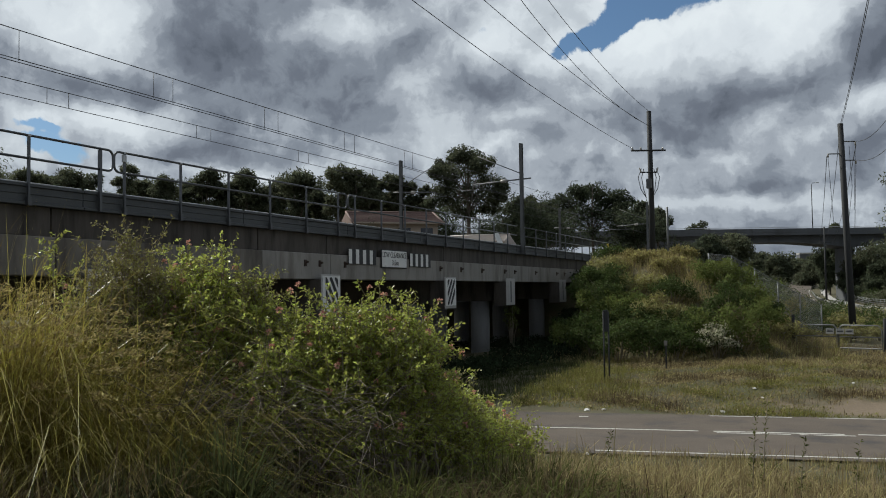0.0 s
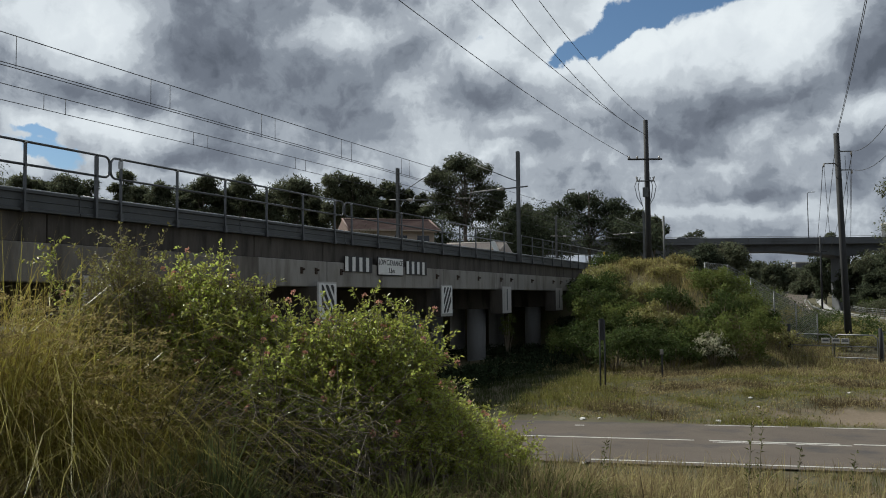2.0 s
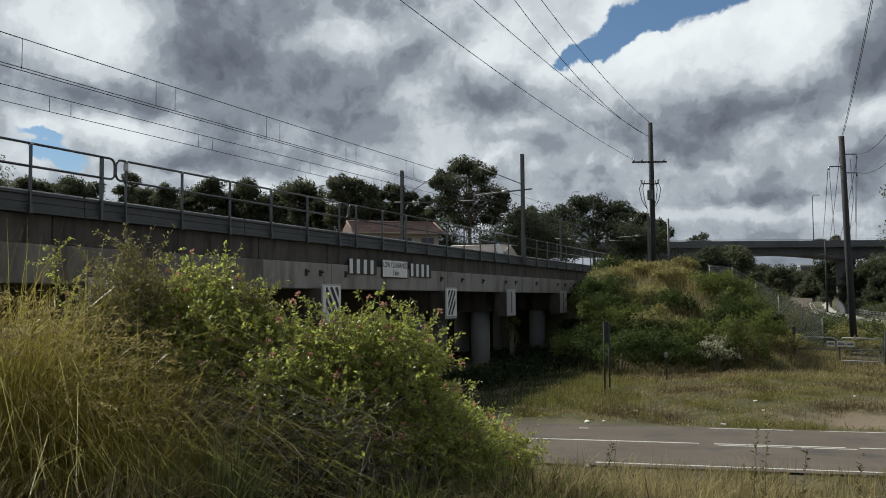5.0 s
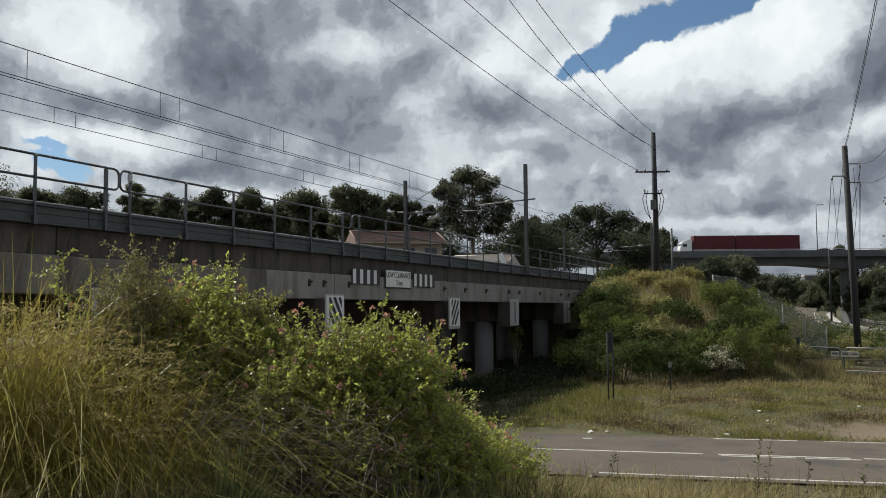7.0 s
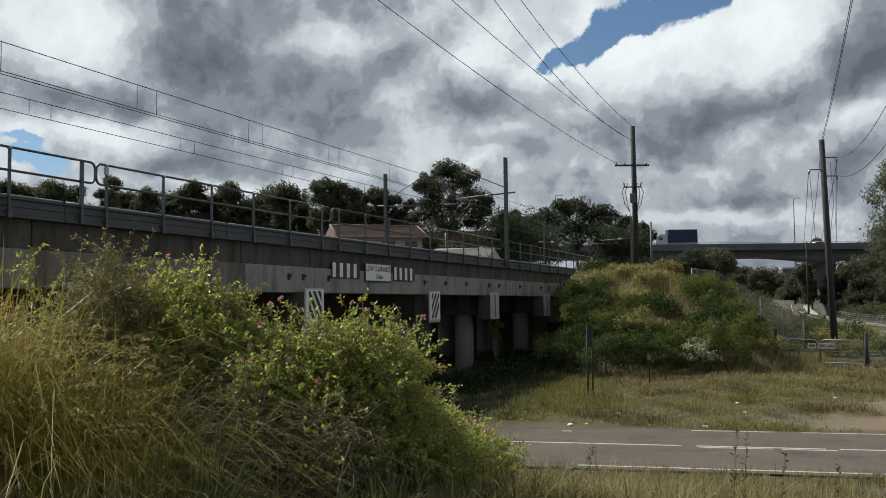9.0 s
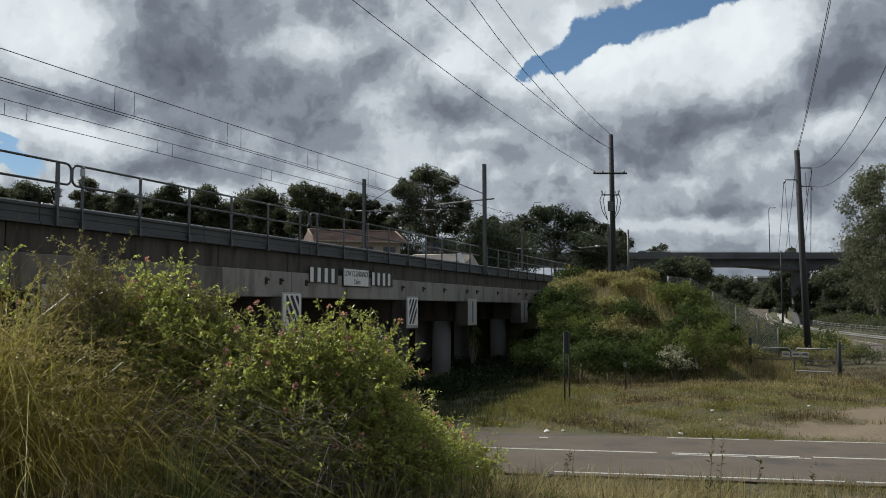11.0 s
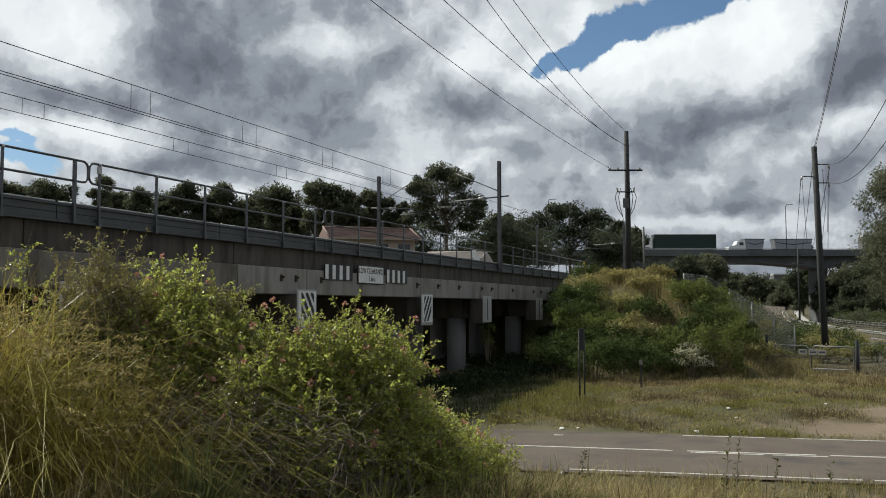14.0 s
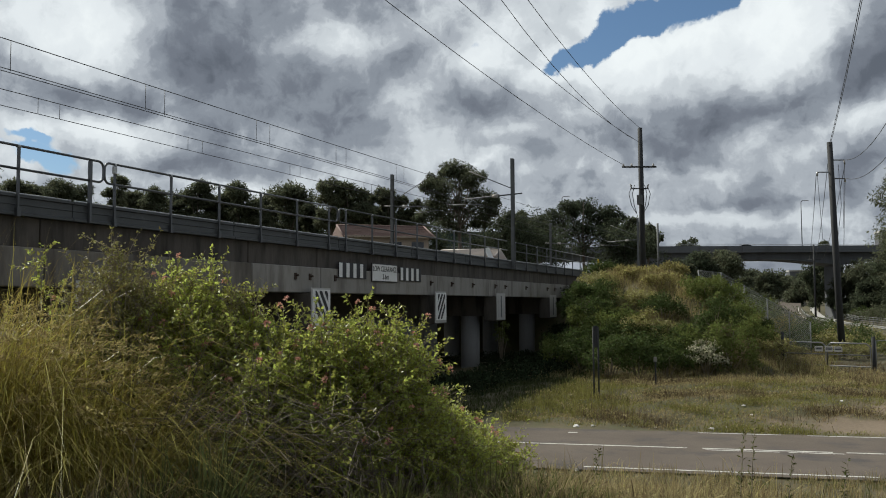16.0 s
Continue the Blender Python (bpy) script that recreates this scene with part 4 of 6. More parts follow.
# ---------------------------------------------------------------- gate, fences, guardrail, signposts
gate = thing("field_gate", "galvanised double pipe gate with mesh infill", "gate")
G0, G1 = Vector((-2.1, 49.4, 0)), Vector((2.03, 47.7, 0))
gdir = (G1 - G0).normalized()
gz = lambda p: float(ground_z(p.x, p.y))
for p, h in ((G0, 1.62), (G1, 1.68)):
    part("gate_post", tube([p + Vector((0, 0, gz(p) - 0.2)), p + Vector((0, 0, gz(p) + h))], 0.085, 10), M["wood_pole"], gate)
mid = (G0 + G1) / 2
for a, b in ((G0 + gdir * 0.14, mid - gdir * 0.04), (mid + gdir * 0.04, G1 - gdir * 0.14)):
    leaf = part("gate_leaf", tube([a + Vector((0, 0, 0.45)), a + Vector((0, 0, 1.38)), a + gdir * 0.18 + Vector((0, 0, 1.56)),
                                   b - gdir * 0.18 + Vector((0, 0, 1.56)), b + Vector((0, 0, 1.38)), b + Vector((0, 0, 0.45)), a + Vector((0, 0, 0.45))], 0.035, 8), M["gate"], gate)
    part("cross_pipe", tube([a + Vector((0, 0, 1.0)), b + Vector((0, 0, 1.0))], 0.028, 6), M["gate"], leaf)
    bm = bmesh.new()
    for k in range(-12, 28):
        for s in (1, -1):
            x0 = k * 0.12 + (0 if s == 1 else 1.45)
            x1 = x0 + s * 1.45
            wdt = (b - a).length
            lo, hi = min(x0, x1), max(x0, x1)
            if hi <= 0.02 or lo >= wdt - 0.02:
                continue
            f0, f1 = (max(lo, 0) - x0) / (x1 - x0), (min(hi, wdt) - x0) / (x1 - x0)
            p0 = a + gdir * (x0 + (x1 - x0) * f0) + Vector((0, 0, 0.47 + 1.08 * f0))
            p1_ = a + gdir * (x0 + (x1 - x0) * f1) + Vector((0, 0, 0.47 + 1.08 * f1))
            bm_tube(bm, [p0, p1_], 0.004, 3, False)
    part("mesh_infill", bm, M["chain"], leaf)
for k in (1.85, 2.35, 2.8):
    c = G0 + gdir * k + Vector((0.0, -0.06, 1.26))
    pl = part("notice_plate", box(-0.2, 0.2, -0.01, 0.01, -0.13, 0.13, 0.004), M["concrete_pale"], gate, "small faded white notice", at=Matrix.Translation(c) @ pose(0, 0, 0, 0, 0, -22))
    part("notice_bar", box(-0.15, 0.15, -0.016, -0.011, -0.03, 0.03), M["fascia"], pl)
    part("notice_bar", box(-0.15, 0.15, -0.016, -0.011, 0.06, 0.08), M["fascia"], pl)
part("brace", tube([G0 + Vector((0, 0, 1.5)), G0 + Vector((-1.4, -0.5, 0.3))], 0.03, 6), M["gate"], gate)


def mesh_fence(pts, name="mesh_fence", label="grey chain-link fence with thin posts", cell=0.16, thick=0.009):
    """Chain-link along pts (x, y, height) on the ground: posts, top wire and diagonal mesh."""
    ob = thing(name, label, "fence")
    pts = [(Vector((x, y, float(ground_z(x, y)))), h) for x, y, h in pts]
    for p, h in pts:
        part("post", tube([p - Vector((0, 0, 0.2)), p + Vector((0, 0, h))], 0.04, 6), M["gate"], ob)
    for (a, ha), (b, hb) in zip(pts, pts[1:]):
        part("top_wire", tube([a + Vector((0, 0, ha - 0.03)), b + Vector((0, 0, hb - 0.03))], 0.018, 5), M["gate"], ob)
        bm = bmesh.new()
        w = (Vector((b.x, b.y, 0)) - Vector((a.x, a.y, 0))).length
        tall = (ha + hb) / 2
        for k in range(int((w + tall) / cell) + 1):
            for s in (1, -1):
                x0 = k * cell - tall if s == 1 else k * cell
                x1 = x0 + s * tall
                lo, hi = max(min(x0, x1), 0), min(max(x0, x1), w)
                if hi - lo > 0.02:
                    ends = [a.lerp(b, q / w) + Vector((0, 0, (ha + (hb - ha) * q / w) * (q - x0) / (x1 - x0))) for q in (lo, hi)]
                    bm_tube(bm, ends, thick, 3, False)
        part("chain_link", bm, M["gate"], ob)
    return ob


mesh_fence([(-7.0, 55.9, 1.5), (-5.74, 56.4, 2.3), (-4.49, 57.0, 2.5), (-3.24, 57.5, 2.6), (-2.05, 58.0, 2.6), (-0.9, 59.2, 2.2)], cell=0.12, thick=0.009)
mesh_fence([(2.12, 47.75, 1.5), (4.6, 48.4, 1.6), (7.4, 49.4, 1.6)], cell=0.2, thick=0.004)

guard = thing("guardrail", "galvanised roadside guardrail on short posts", "guardrail")
gp = [(float(side_road_x(y)) + 3.9, y) for y in (62, 74, 86, 98, 113, 128, 144, 160, 185, 215, 250, 283)]
gp3 = [Vector((x, y, float(ground_z(x, y)))) for x, y in gp]
bm = bmesh.new()
prof = ((0.0, 0.42), (0.07, 0.48), (0.0, 0.55), (0.0, 0.60), (0.07, 0.66), (0.0, 0.74))
rows_ = [[bm.verts.new(p + Vector((-dx - 0.03, 0, z))) for dx, z in prof] for p in gp3]
for a, b in zip(rows_, rows_[1:]):
    for k in range(len(prof) - 1):
        bm.faces.new((a[k], a[k + 1], b[k + 1], b[k]))
bmesh.ops.solidify(bm, geom=bm.faces[:], thickness=0.02)
part("beam", bm, M["guard"], guard)
for a, b in zip(gp3, gp3[1:]):
    n = max(1, int((b - a).length / 4))
    for k in range(n):
        p = a.lerp(b, k / n)
        part("post", box(p.x + 0.02, p.x + 0.14, p.y - 0.06, p.y + 0.06, p.z - 0.2, p.z + 0.7), M["guard"], guard)
pf = thing("pipe_fence", "pale four-rail pipe fence beside the footpath", "fence")
fp3 = [Vector((float(side_road_x(y)) + 9.4, y, float(ground_z(side_road_x(y) + 9.4, y)))) for y in (62, 78, 94, 113, 136, 160, 200, 240)]
for z in (0.3, 0.6, 0.9, 1.2):
    part("rail", tube([p + Vector((0, 0, z)) for p in fp3], 0.03, 6), M["gate"], pf)
for a, b in zip(fp3, fp3[1:]):
    n = max(1, int((b - a).length / 3))
    for k in range(n):
        p = a.lerp(b, k / n)
        part("post", tube([p - Vector((0, 0, 0.1)), p + Vector((0, 0, 1.25))], 0.04, 6), M["gate"], pf)

sp = thing("signpost", "narrow grey sign seen edge-on between two thin posts", "signpost", at=pose(-7.44, 31.1, float(ground_z(-7.44, 31.1))))
for dx in (-0.06, 0.1):
    part("post", tube([(dx, dx * 0.3, -0.3), (dx, dx * 0.3, 2.45)], 0.03, 8), M["wood_pole"], sp)
part("sign_plate", box(-0.07, 0.10, -0.03, 0.03, 1.75, 2.5, 0.01), M["wood_pole"], sp)
sp2 = thing("marker_post", "short pale marker post in the grass", "marker post", at=pose(-6.5, 37.6, float(ground_z(-6.5, 37.6))))
part("post", box(-0.03, 0.03, -0.03, 0.03, -0.2, 1.15, 0.01), M["wood_pole"], sp2)
part("plate", box(-0.07, 0.07, -0.045, -0.032, 0.95, 1.15, 0.004), M["concrete"], sp2)
for (x, y, s) in ((-6.75, 25.75, 0.16), (-6.3, 25.9, 0.1), (-4.6, 26.5, 0.09), (-3.05, 26.5, 0.15), (-2.7, 26.9, 0.08), (-2.55, 31.0, 0.13), (-2.2, 29.4, 0.1), (0.4, 33.0, 0.09), (-5.0, 19.0, 0.12), (-4.1, 20.6, 0.1)):
    bm = bmesh.new()
    s *= 0.55
    bmesh.ops.create_icosphere(bm, subdivisions=2, radius=s)
    for v in bm.verts:
        v.co *= 1 + 0.5 * noise.noise(v.co * 14 + Vector((x, y, 0)))
        v.co.z *= 0.45
    ob = tagged(part("litter", bm, M["litter"]), "crumpled scrap of white litter", "litter", "scraps of litter")
    ob.matrix_basis = pose(x, y, float(ground_z(x, y)) + s * 0.35, 0, 0, x * 90)

# ---------------------------------------------------------------- houses and far buildings
def house(x, y, w, d, eave, ridge, base, ang, roof, wall, label, hip):
    ob = thing("house", label, "house", at=pose(x, y, 0, 0, 0, ang))
    part("wall", box(-w / 2, w / 2, -d / 2, d / 2, base, eave), wall, ob)
    o = 0.5
    bm = bmesh.new()
    low = [bm.verts.new(c) for c in ((-w / 2 - o, -d / 2 - o, eave), (w / 2 + o, -d / 2 - o, eave), (w / 2 + o, d / 2 + o, eave), (-w / 2 - o, d / 2 + o, eave))]
    top = [bm.verts.new(c) for c in ((-w / 2 - o + hip, 0, ridge), (w / 2 + o - hip, 0, ridge))]
    for f in ((low[0], low[1], top[1], top[0]), (low[1], low[2], top[1]), (low[2], low[3], top[0], top[1]), (low[3], low[0], top[0]), (low[3], low[2], low[1], low[0])):
        bm.faces.new(f)
    rf = part("roof", bm, roof, ob)
    part("ridge_cap", tube([(-w / 2 - o + hip, 0, ridge), (w / 2 + o - hip, 0, ridge)], 0.1, 6), roof, rf)
    for sx_, tx in ((-1, -w / 2 - o + hip), (1, w / 2 + o - hip)):
        part("hip_cap", tube([(sx_ * (w / 2 + o), -d / 2 - o, eave + 0.03), (tx, 0, ridge + 0.02)], 0.09, 6), roof, rf)
    n = int((d / 2 + o) / 0.34)
    for k in range(n):
        t = (k + 0.3) / n
        yy, zz = -(d / 2 + o) * (1 - t), eave + (ridge - eave) * t
        part("tile_course", box(-w / 2 - o + hip * t, w / 2 + o - hip * t, yy - 0.05, yy + 0.1, zz - 0.02, zz + 0.05), roof, rf)
    part("gutter", box(-w / 2 - o, w / 2 + o, -d / 2 - o - 0.1, -d / 2 - o, eave - 0.02, eave + 0.12), M["render_wall"], ob)
    for k in (-0.3, 0.08, 0.36):
        wn = part("window", box(w * k - 0.55, w * k + 0.55, -d / 2 - 0.03, -d / 2 + 0.02, eave - 1.45, eave - 0.35), M["glass"], ob)
        part("frame", box(w * k - 0.62, w * k + 0.62, -d / 2 - 0.05, -d / 2 - 0.031, eave - 1.52, eave - 1.44), M["white_dull"], wn)
    return ob


house(-37.1, 73.0, 7.2, 6.4, 9.45, 10.75, 3.6, 40.0, M["roof_tile"], M["render_wall"], "cream house with a faded terracotta tile roof", 0.05)
house(-29.7, 76.6, 4.6, 5.0, 7.7, 8.55, 3.6, 8.0, M["white_roof"], M["brick"], "brick house with a pale metal roof", 0.05)
for (x, y, w, d, h, ang) in ((-13, 520, 11, 12, 16.5, 10), (-24, 560, 24, 16, 11, 0), (31, 520, 10, 14, 36, 12)):
    ob = thing("far_building", "distant pale grey office block with window bands", "building", "distant buildings", pose(x, y, 4, 0, 0, ang))
    part("wall", box(-w / 2, w / 2, -d / 2, d / 2, 0, h), M["overpass"], ob)
    part("roof", box(-w / 2 - 0.3, w / 2 + 0.3, -d / 2 - 0.3, d / 2 + 0.3, h, h + 0.8), M["concrete_pale"], ob)
    for k in range(int(h / 3.4)):
        part("window_band", box(-w / 2 + 0.6, w / 2 - 0.6, -d / 2 - 0.12, -d / 2 + 0.1, 1.4 + k * 3.4, 3.2 + k * 3.4), M["glass"], ob)

# ---------------------------------------------------------------- plants
RIGHT, AHEAD = np.array([0.9164, 0.4003]), np.array([-0.4003, 0.9164])


def spot(u, v):
    """A place u metres right of and v metres ahead of where the viewer stands."""
    p = RIGHT * u + AHEAD * v
    return float(p[0]), float(p[1])


def grow(n, centre, radii, squash=1.0, shell=0.55):
    """Random points in an ellipsoid, denser towards its skin."""
    d = unit(rng.normal(size=(n, 3)))
    r = rng.uniform(shell ** 3, 1, n) ** (1 / 3)
    return np.asarray(centre) + d * r[:, None] * np.asarray(radii)


def tree(x, y, height, spread, crown_from, mat, label, clumps=26, leaves_each=150, leaf=0.34, group="", crown=()):
    """A forked trunk with limbs to clumps of leaves; crown: the clumps' (u, z, radius) across and up where the tree has a form of its own."""
    z0 = float(ground_z(x, y)) - 0.2
    ob = thing("tree", label, "tree", group, pose(x, y, z0))
    r0 = 0.022 * height ** 0.9
    fork = height * max(0.22, crown_from * 0.9)
    bm = tube([(0, 0, 0), (0.1, 0, fork * 0.5), (0, 0, fork), (0.1, 0, height * 0.75)], [r0, r0 * 0.8, r0 * 0.65, r0 * 0.2], 8)
    base, axis, masses = [], [], []
    zc = height * (crown_from + 1) / 2
    hz = height * (1 - crown_from) / 2
    for u, z, r in crown:
        d = rng.uniform(-0.6, 0.6) * spread
        masses.append((np.array([RIGHT[0] * u + AHEAD[0] * d, RIGHT[1] * u + AHEAD[1] * d, z - z0]), r * 1.15))
    for k in range(0 if crown else clumps):
        a = 2.39996 * k + rng.uniform(-0.5, 0.5)
        h = rng.uniform(-0.85, 0.92)
        wide = math.sqrt(max(0.08, 1 - (abs(h) * 0.95) ** 2.0)) * (1.0 - 0.12 * h)
        rr = spread * wide * rng.uniform(0.2, 0.85)
        masses.append((np.array([math.cos(a) * rr, math.sin(a) * rr, zc + h * hz * 0.9]), spread * rng.uniform(0.36, 0.56)))
    for k, (c, rad) in enumerate(masses):
        if k % 2 == 0 or crown:
            bm_tube(bm, [(0, 0, fork * rng.uniform(0.85, 1.25)), (c[0] * 0.5, c[1] * 0.5, (fork + c[2]) / 2 + 0.2), tuple(c)], [r0 * 0.4, r0 * 0.25, r0 * 0.08], 5)
        # each mass is broken into sprays with gaps between them
        n = 9
        for q in grow(n, c, (rad * 0.85, rad * 0.85, rad * 0.7), shell=0.3):
            rs = rad * rng.uniform(0.42, 0.68)
            p = grow(leaves_each // n, q, (rs, rs, rs * rng.uniform(0.55, 0.8)), shell=0.2)
            base.append(p)
            axis.append(unit(p - q) + rng.normal(size=p.shape) * 0.7 + (0, 0, -0.4))
    part("trunk", bm, M["bark"], ob)
    base, axis = np.concatenate(base), np.concatenate(axis)
    part("crown", leaves("crown", base, axis, rng.uniform(0.6, 1.3, len(base)) * leaf, 0.26, mat, simple=True), None, ob)
    return ob


def shrub(x, y, height, radius, mat, label, n=1400, leaf=0.09, stems=9, flowers=None, petals=60, z=None, tilt=0.0, group=""):
    z0 = float(ground_z(x, y)) if z is None else z
    ob = thing("shrub", label, "shrub", group, pose(x, y, z0))
    bm = bmesh.new()
    base, axis = [], []
    lobes = 9
    for k in range(lobes):
        a = 2.4 * k + rng.uniform(-0.4, 0.4)
        rr = radius * math.sqrt((k + 0.4) / lobes) * 0.85
        hh = height * rng.uniform(0.5, 0.86) * (1 - 0.4 * (rr / radius) ** 2)
        c = np.array([math.cos(a) * rr, math.sin(a) * rr, hh])
        bm_tube(bm, [(c[0] * 0.15, c[1] * 0.15, -0.1), (c[0] * 0.5, c[1] * 0.5, hh * 0.6), tuple(c)], [0.03, 0.02, 0.008], 4)
        # leafy sprays with gaps between them
        for q in grow(6, c, (radius * 0.36, radius * 0.36, height * 0.26), shell=0.35):
            rs = radius * rng.uniform(0.17, 0.31)
            p = grow(n // lobes // 6, q, (rs, rs, rs * 0.75), shell=0.2)
            p[:, 2] = np.maximum(p[:, 2], 0.03)
            base.append(p)
            axis.append(unit(p - q) + rng.normal(size=p.shape) * 0.7 + (0, 0, 0.2))
    part("branchwork", bm, M["twig"], ob)
    base, axis = np.concatenate(base), np.concatenate(axis)
    part("foliage", leaves("foliage", base, axis, rng.uniform(0.6, 1.35, len(base)) * leaf, 0.3, mat, simple=True), None, ob)
    if flowers:
        idx = rng.choice(np.where(base[:, 2] > height * 0.35)[0], petals)
        p = np.repeat(base[idx], 5, 0) + rng.normal(size=(petals * 5, 3)) * leaf * 0.5
        part("blossom", leaves("blossom", p, rng.normal(size=p.shape) + (0, 0, 1), np.full(len(p), leaf * 0.8), 0.45, flowers), None, ob)
    return ob


def tufts(name, centres, per, height, spread, mat, label, width=0.006, lean=0.25, fine=None):
    """Clumped grass over many centres, one object of loose stuff."""
    c = np.repeat(np.asarray(centres, float), per, 0)
    p = c[:, :2] + rng.normal(size=(len(c), 2)) * spread
    h = height * rng.uniform(0.35, 1.1, len(p)) * np.repeat(rng.uniform(0.6, 1.15, len(centres)), per)
    zz = ground_z(p[:, 0], p[:, 1])
    way = unit(p - c[:, :2]) * rng.uniform(0.2, 1.0, (len(p), 1)) + rng.normal(size=(len(p), 2)) * 0.6 + (0.25, -0.1)
    me = blades(name, np.concatenate([p, zz[:, None] - 0.02], 1), h, way * (h * lean)[:, None], width * rng.uniform(0.6, 1.4, len(p)), mat, c[0, 1] < 12.5 if fine is None else fine)
    return tagged(part(name, me, None), label, "grass", kind="stuff")


def scatter(n, x0, x1, y0, y1, keep):
    p = np.stack([rng.uniform(x0, x1, n), rng.uniform(y0, y1, n)], 1)
    return p[keep(p[:, 0], p[:, 1])]


# far trees: bearing, metres off, top height, crown half-width, crown start, kind, clumps
BELT = (
    (50, 105, 18.2, 2.3, 0.55, 'gum_light', 16),
    (82, 108, 18.2, 2.0, 0.55, 'gum', 14),
    (116, 104, 18.0, 2.4, 0.55, 'gum', 14),
    (155, 108, 18.0, 2.0, 0.55, 'gum', 14),
    (255, 108, 17.2, 2.2, 0.55, 'gum_light', 16),
    (290, 105, 17.0, 2.3, 0.55, 'gum', 14),
    (330, 108, 17.0, 2.0, 0.55, 'gum', 14),
    (365, 106, 17.9, 2.0, 0.55, 'gum', 14),
    (392, 108, 17.3, 1.7, 0.55, 'gum_light', 16),
    (438, 106, 17.8, 2.2, 0.55, 'gum', 14),
    (412, 108, 17.2, 1.7, 0.55, 'gum', 14),
    (470, 108, 16.7, 1.9, 0.55, 'gum', 14),
    (497, 106, 16.8, 1.8, 0.55, 'gum_light', 16),
    (530, 104, 17.1, 2.8, 0.55, 'gum', 14),
    (567, 108, 15.9, 1.9, 0.55, 'gum', 14),
)
GROVE = (
    (602, 98, 17.5, 1.8, 0.5, 'gum_light', 16),
    (640, 98, 17.2, 2.1, 0.5, 'gum', 14),
    (667, 102, 16.2, 1.2, 0.5, 'gum', 14),
    (625, 100, 15.6, 2.3, 0.5, 'gum', 14),
    (702, 102, 16.5, 1.7, 0.5, 'gum_light', 16),
    (730, 102, 15.7, 1.5, 0.5, 'gum', 14),
    (682, 104, 15.1, 1.7, 0.5, 'gum', 14),
    (915, 106, 14.2, 1.4, 0.5, 'gum', 14),
    (945, 104, 14.4, 1.1, 0.5, 'gum_light', 16),
    (965, 106, 13.9, 1.4, 0.5, 'gum', 14),
    (1138, 112, 13.8, 2.2, 0.5, 'gum', 14),
    (1166, 116, 13.6, 1.6, 0.5, 'gum', 14),
    (-20, 100, 17.0, 3.0, 0.5, 'gum_light', 16),
    (-100, 100, 17.0, 3.0, 0.5, 'gum', 14),
    (222, 72, 13.8, 1.1, 0.72, 'gum_light', 9),
    (-60, 70, 15.7, 3.6, 0.3, 'gum_light', 20),
)
UNDERGROWTH = (
    (60, 114, 17.5, 5.0, 0.25, 'tree_dark', 13),
    (130, 114, 17.3, 5.0, 0.25, 'tree_dark', 13),
    (200, 114, 17.5, 5.0, 0.25, 'tree_dark', 13),
    (270, 114, 17.2, 5.0, 0.25, 'tree_dark', 13),
    (340, 114, 17.1, 5.0, 0.25, 'tree_dark', 13),
    (410, 114, 17.0, 5.0, 0.25, 'tree_dark', 13),
    (480, 114, 16.6, 5.0, 0.25, 'tree_dark', 13),
    (550, 114, 16.2, 5.0, 0.25, 'tree_dark', 13),
    (760, 106, 15.0, 5.0, 0.25, 'tree_dark', 13),
    (890, 106, 13.7, 5.0, 0.25, 'tree_dark', 13),
    (955, 100, 12.3, 5.0, 0.25, 'tree_dark', 13),
    (1125, 104, 11.7, 5.0, 0.25, 'tree_dark', 13),
)
STREET_TREES = (
    (1290, 125, 10.6, 3.2, 0.1, 'gum_light', 24),
    (1260, 122, 9.9, 2.6, 0.05, 'tree_dark', 14),
    (1335, 120, 7.0, 1.8, 0.05, 'gum', 14),
    (1225, 118, 8.6, 2.2, 0.05, 'gum', 10),
    (1556, 185, 11.8, 5.5, 0.0, 'gum_light', 24),
    (1512, 190, 11.5, 4.2, 0.0, 'gum', 16),
    (1612, 165, 14.3, 6.0, 0.0, 'tree_dark', 24),
    (1637, 150, 28.5, 5.2, 0.12, 'gum_light', 40),
    (1665, 140, 25.7, 6.5, 0.05, 'gum_light', 36),
    (1545, 170, 7.2, 4.0, 0.0, 'tree_dark', 14),
    (1468, 250, 15.2, 4.5, 0.0, 'tree_dark', 14),
    (1437, 310, 13.6, 7.0, 0.0, 'gum', 14),
    (1120, 235, 20.2, 5, 0.2, 'gum', 10),
    (1237, 240, 20.6, 4.5, 0.2, 'gum', 10),
    (1485, 240, 21.7, 2.5, 0.3, 'gum', 8),
    (1385, 330, 14.9, 7, 0.1, 'gum', 10),
    (1430, 360, 11.8, 9, 0.1, 'gum', 10),
    (1350, 340, 14.8, 7, 0.1, 'gum', 10),
)
# two trees whose forms stand out against the sky: the clumps' bearing, height and radius
TALL_GUM = (
    (-0.50, 18.88, 1.25),
    (-1.26, 18.50, 0.99),
    (0.63, 18.75, 0.99),
    (-2.76, 17.44, 0.99),
    (-3.45, 16.62, 0.79),
    (-1.88, 16.62, 1.45),
    (0.00, 17.00, 1.65),
    (1.57, 17.37, 1.25),
    (2.51, 15.99, 1.32),
    (3.64, 15.11, 0.92),
    (-2.20, 14.99, 1.38),
    (-0.31, 14.74, 1.78),
    (1.88, 14.23, 1.65),
    (3.45, 13.98, 0.79),
    (-3.14, 14.11, 1.12),
    (-1.26, 12.85, 1.45),
    (0.63, 12.60, 1.65),
    (2.51, 13.10, 1.05),
    (-4.27, 12.85, 0.86),
    (-4.71, 14.74, 0.66),
)
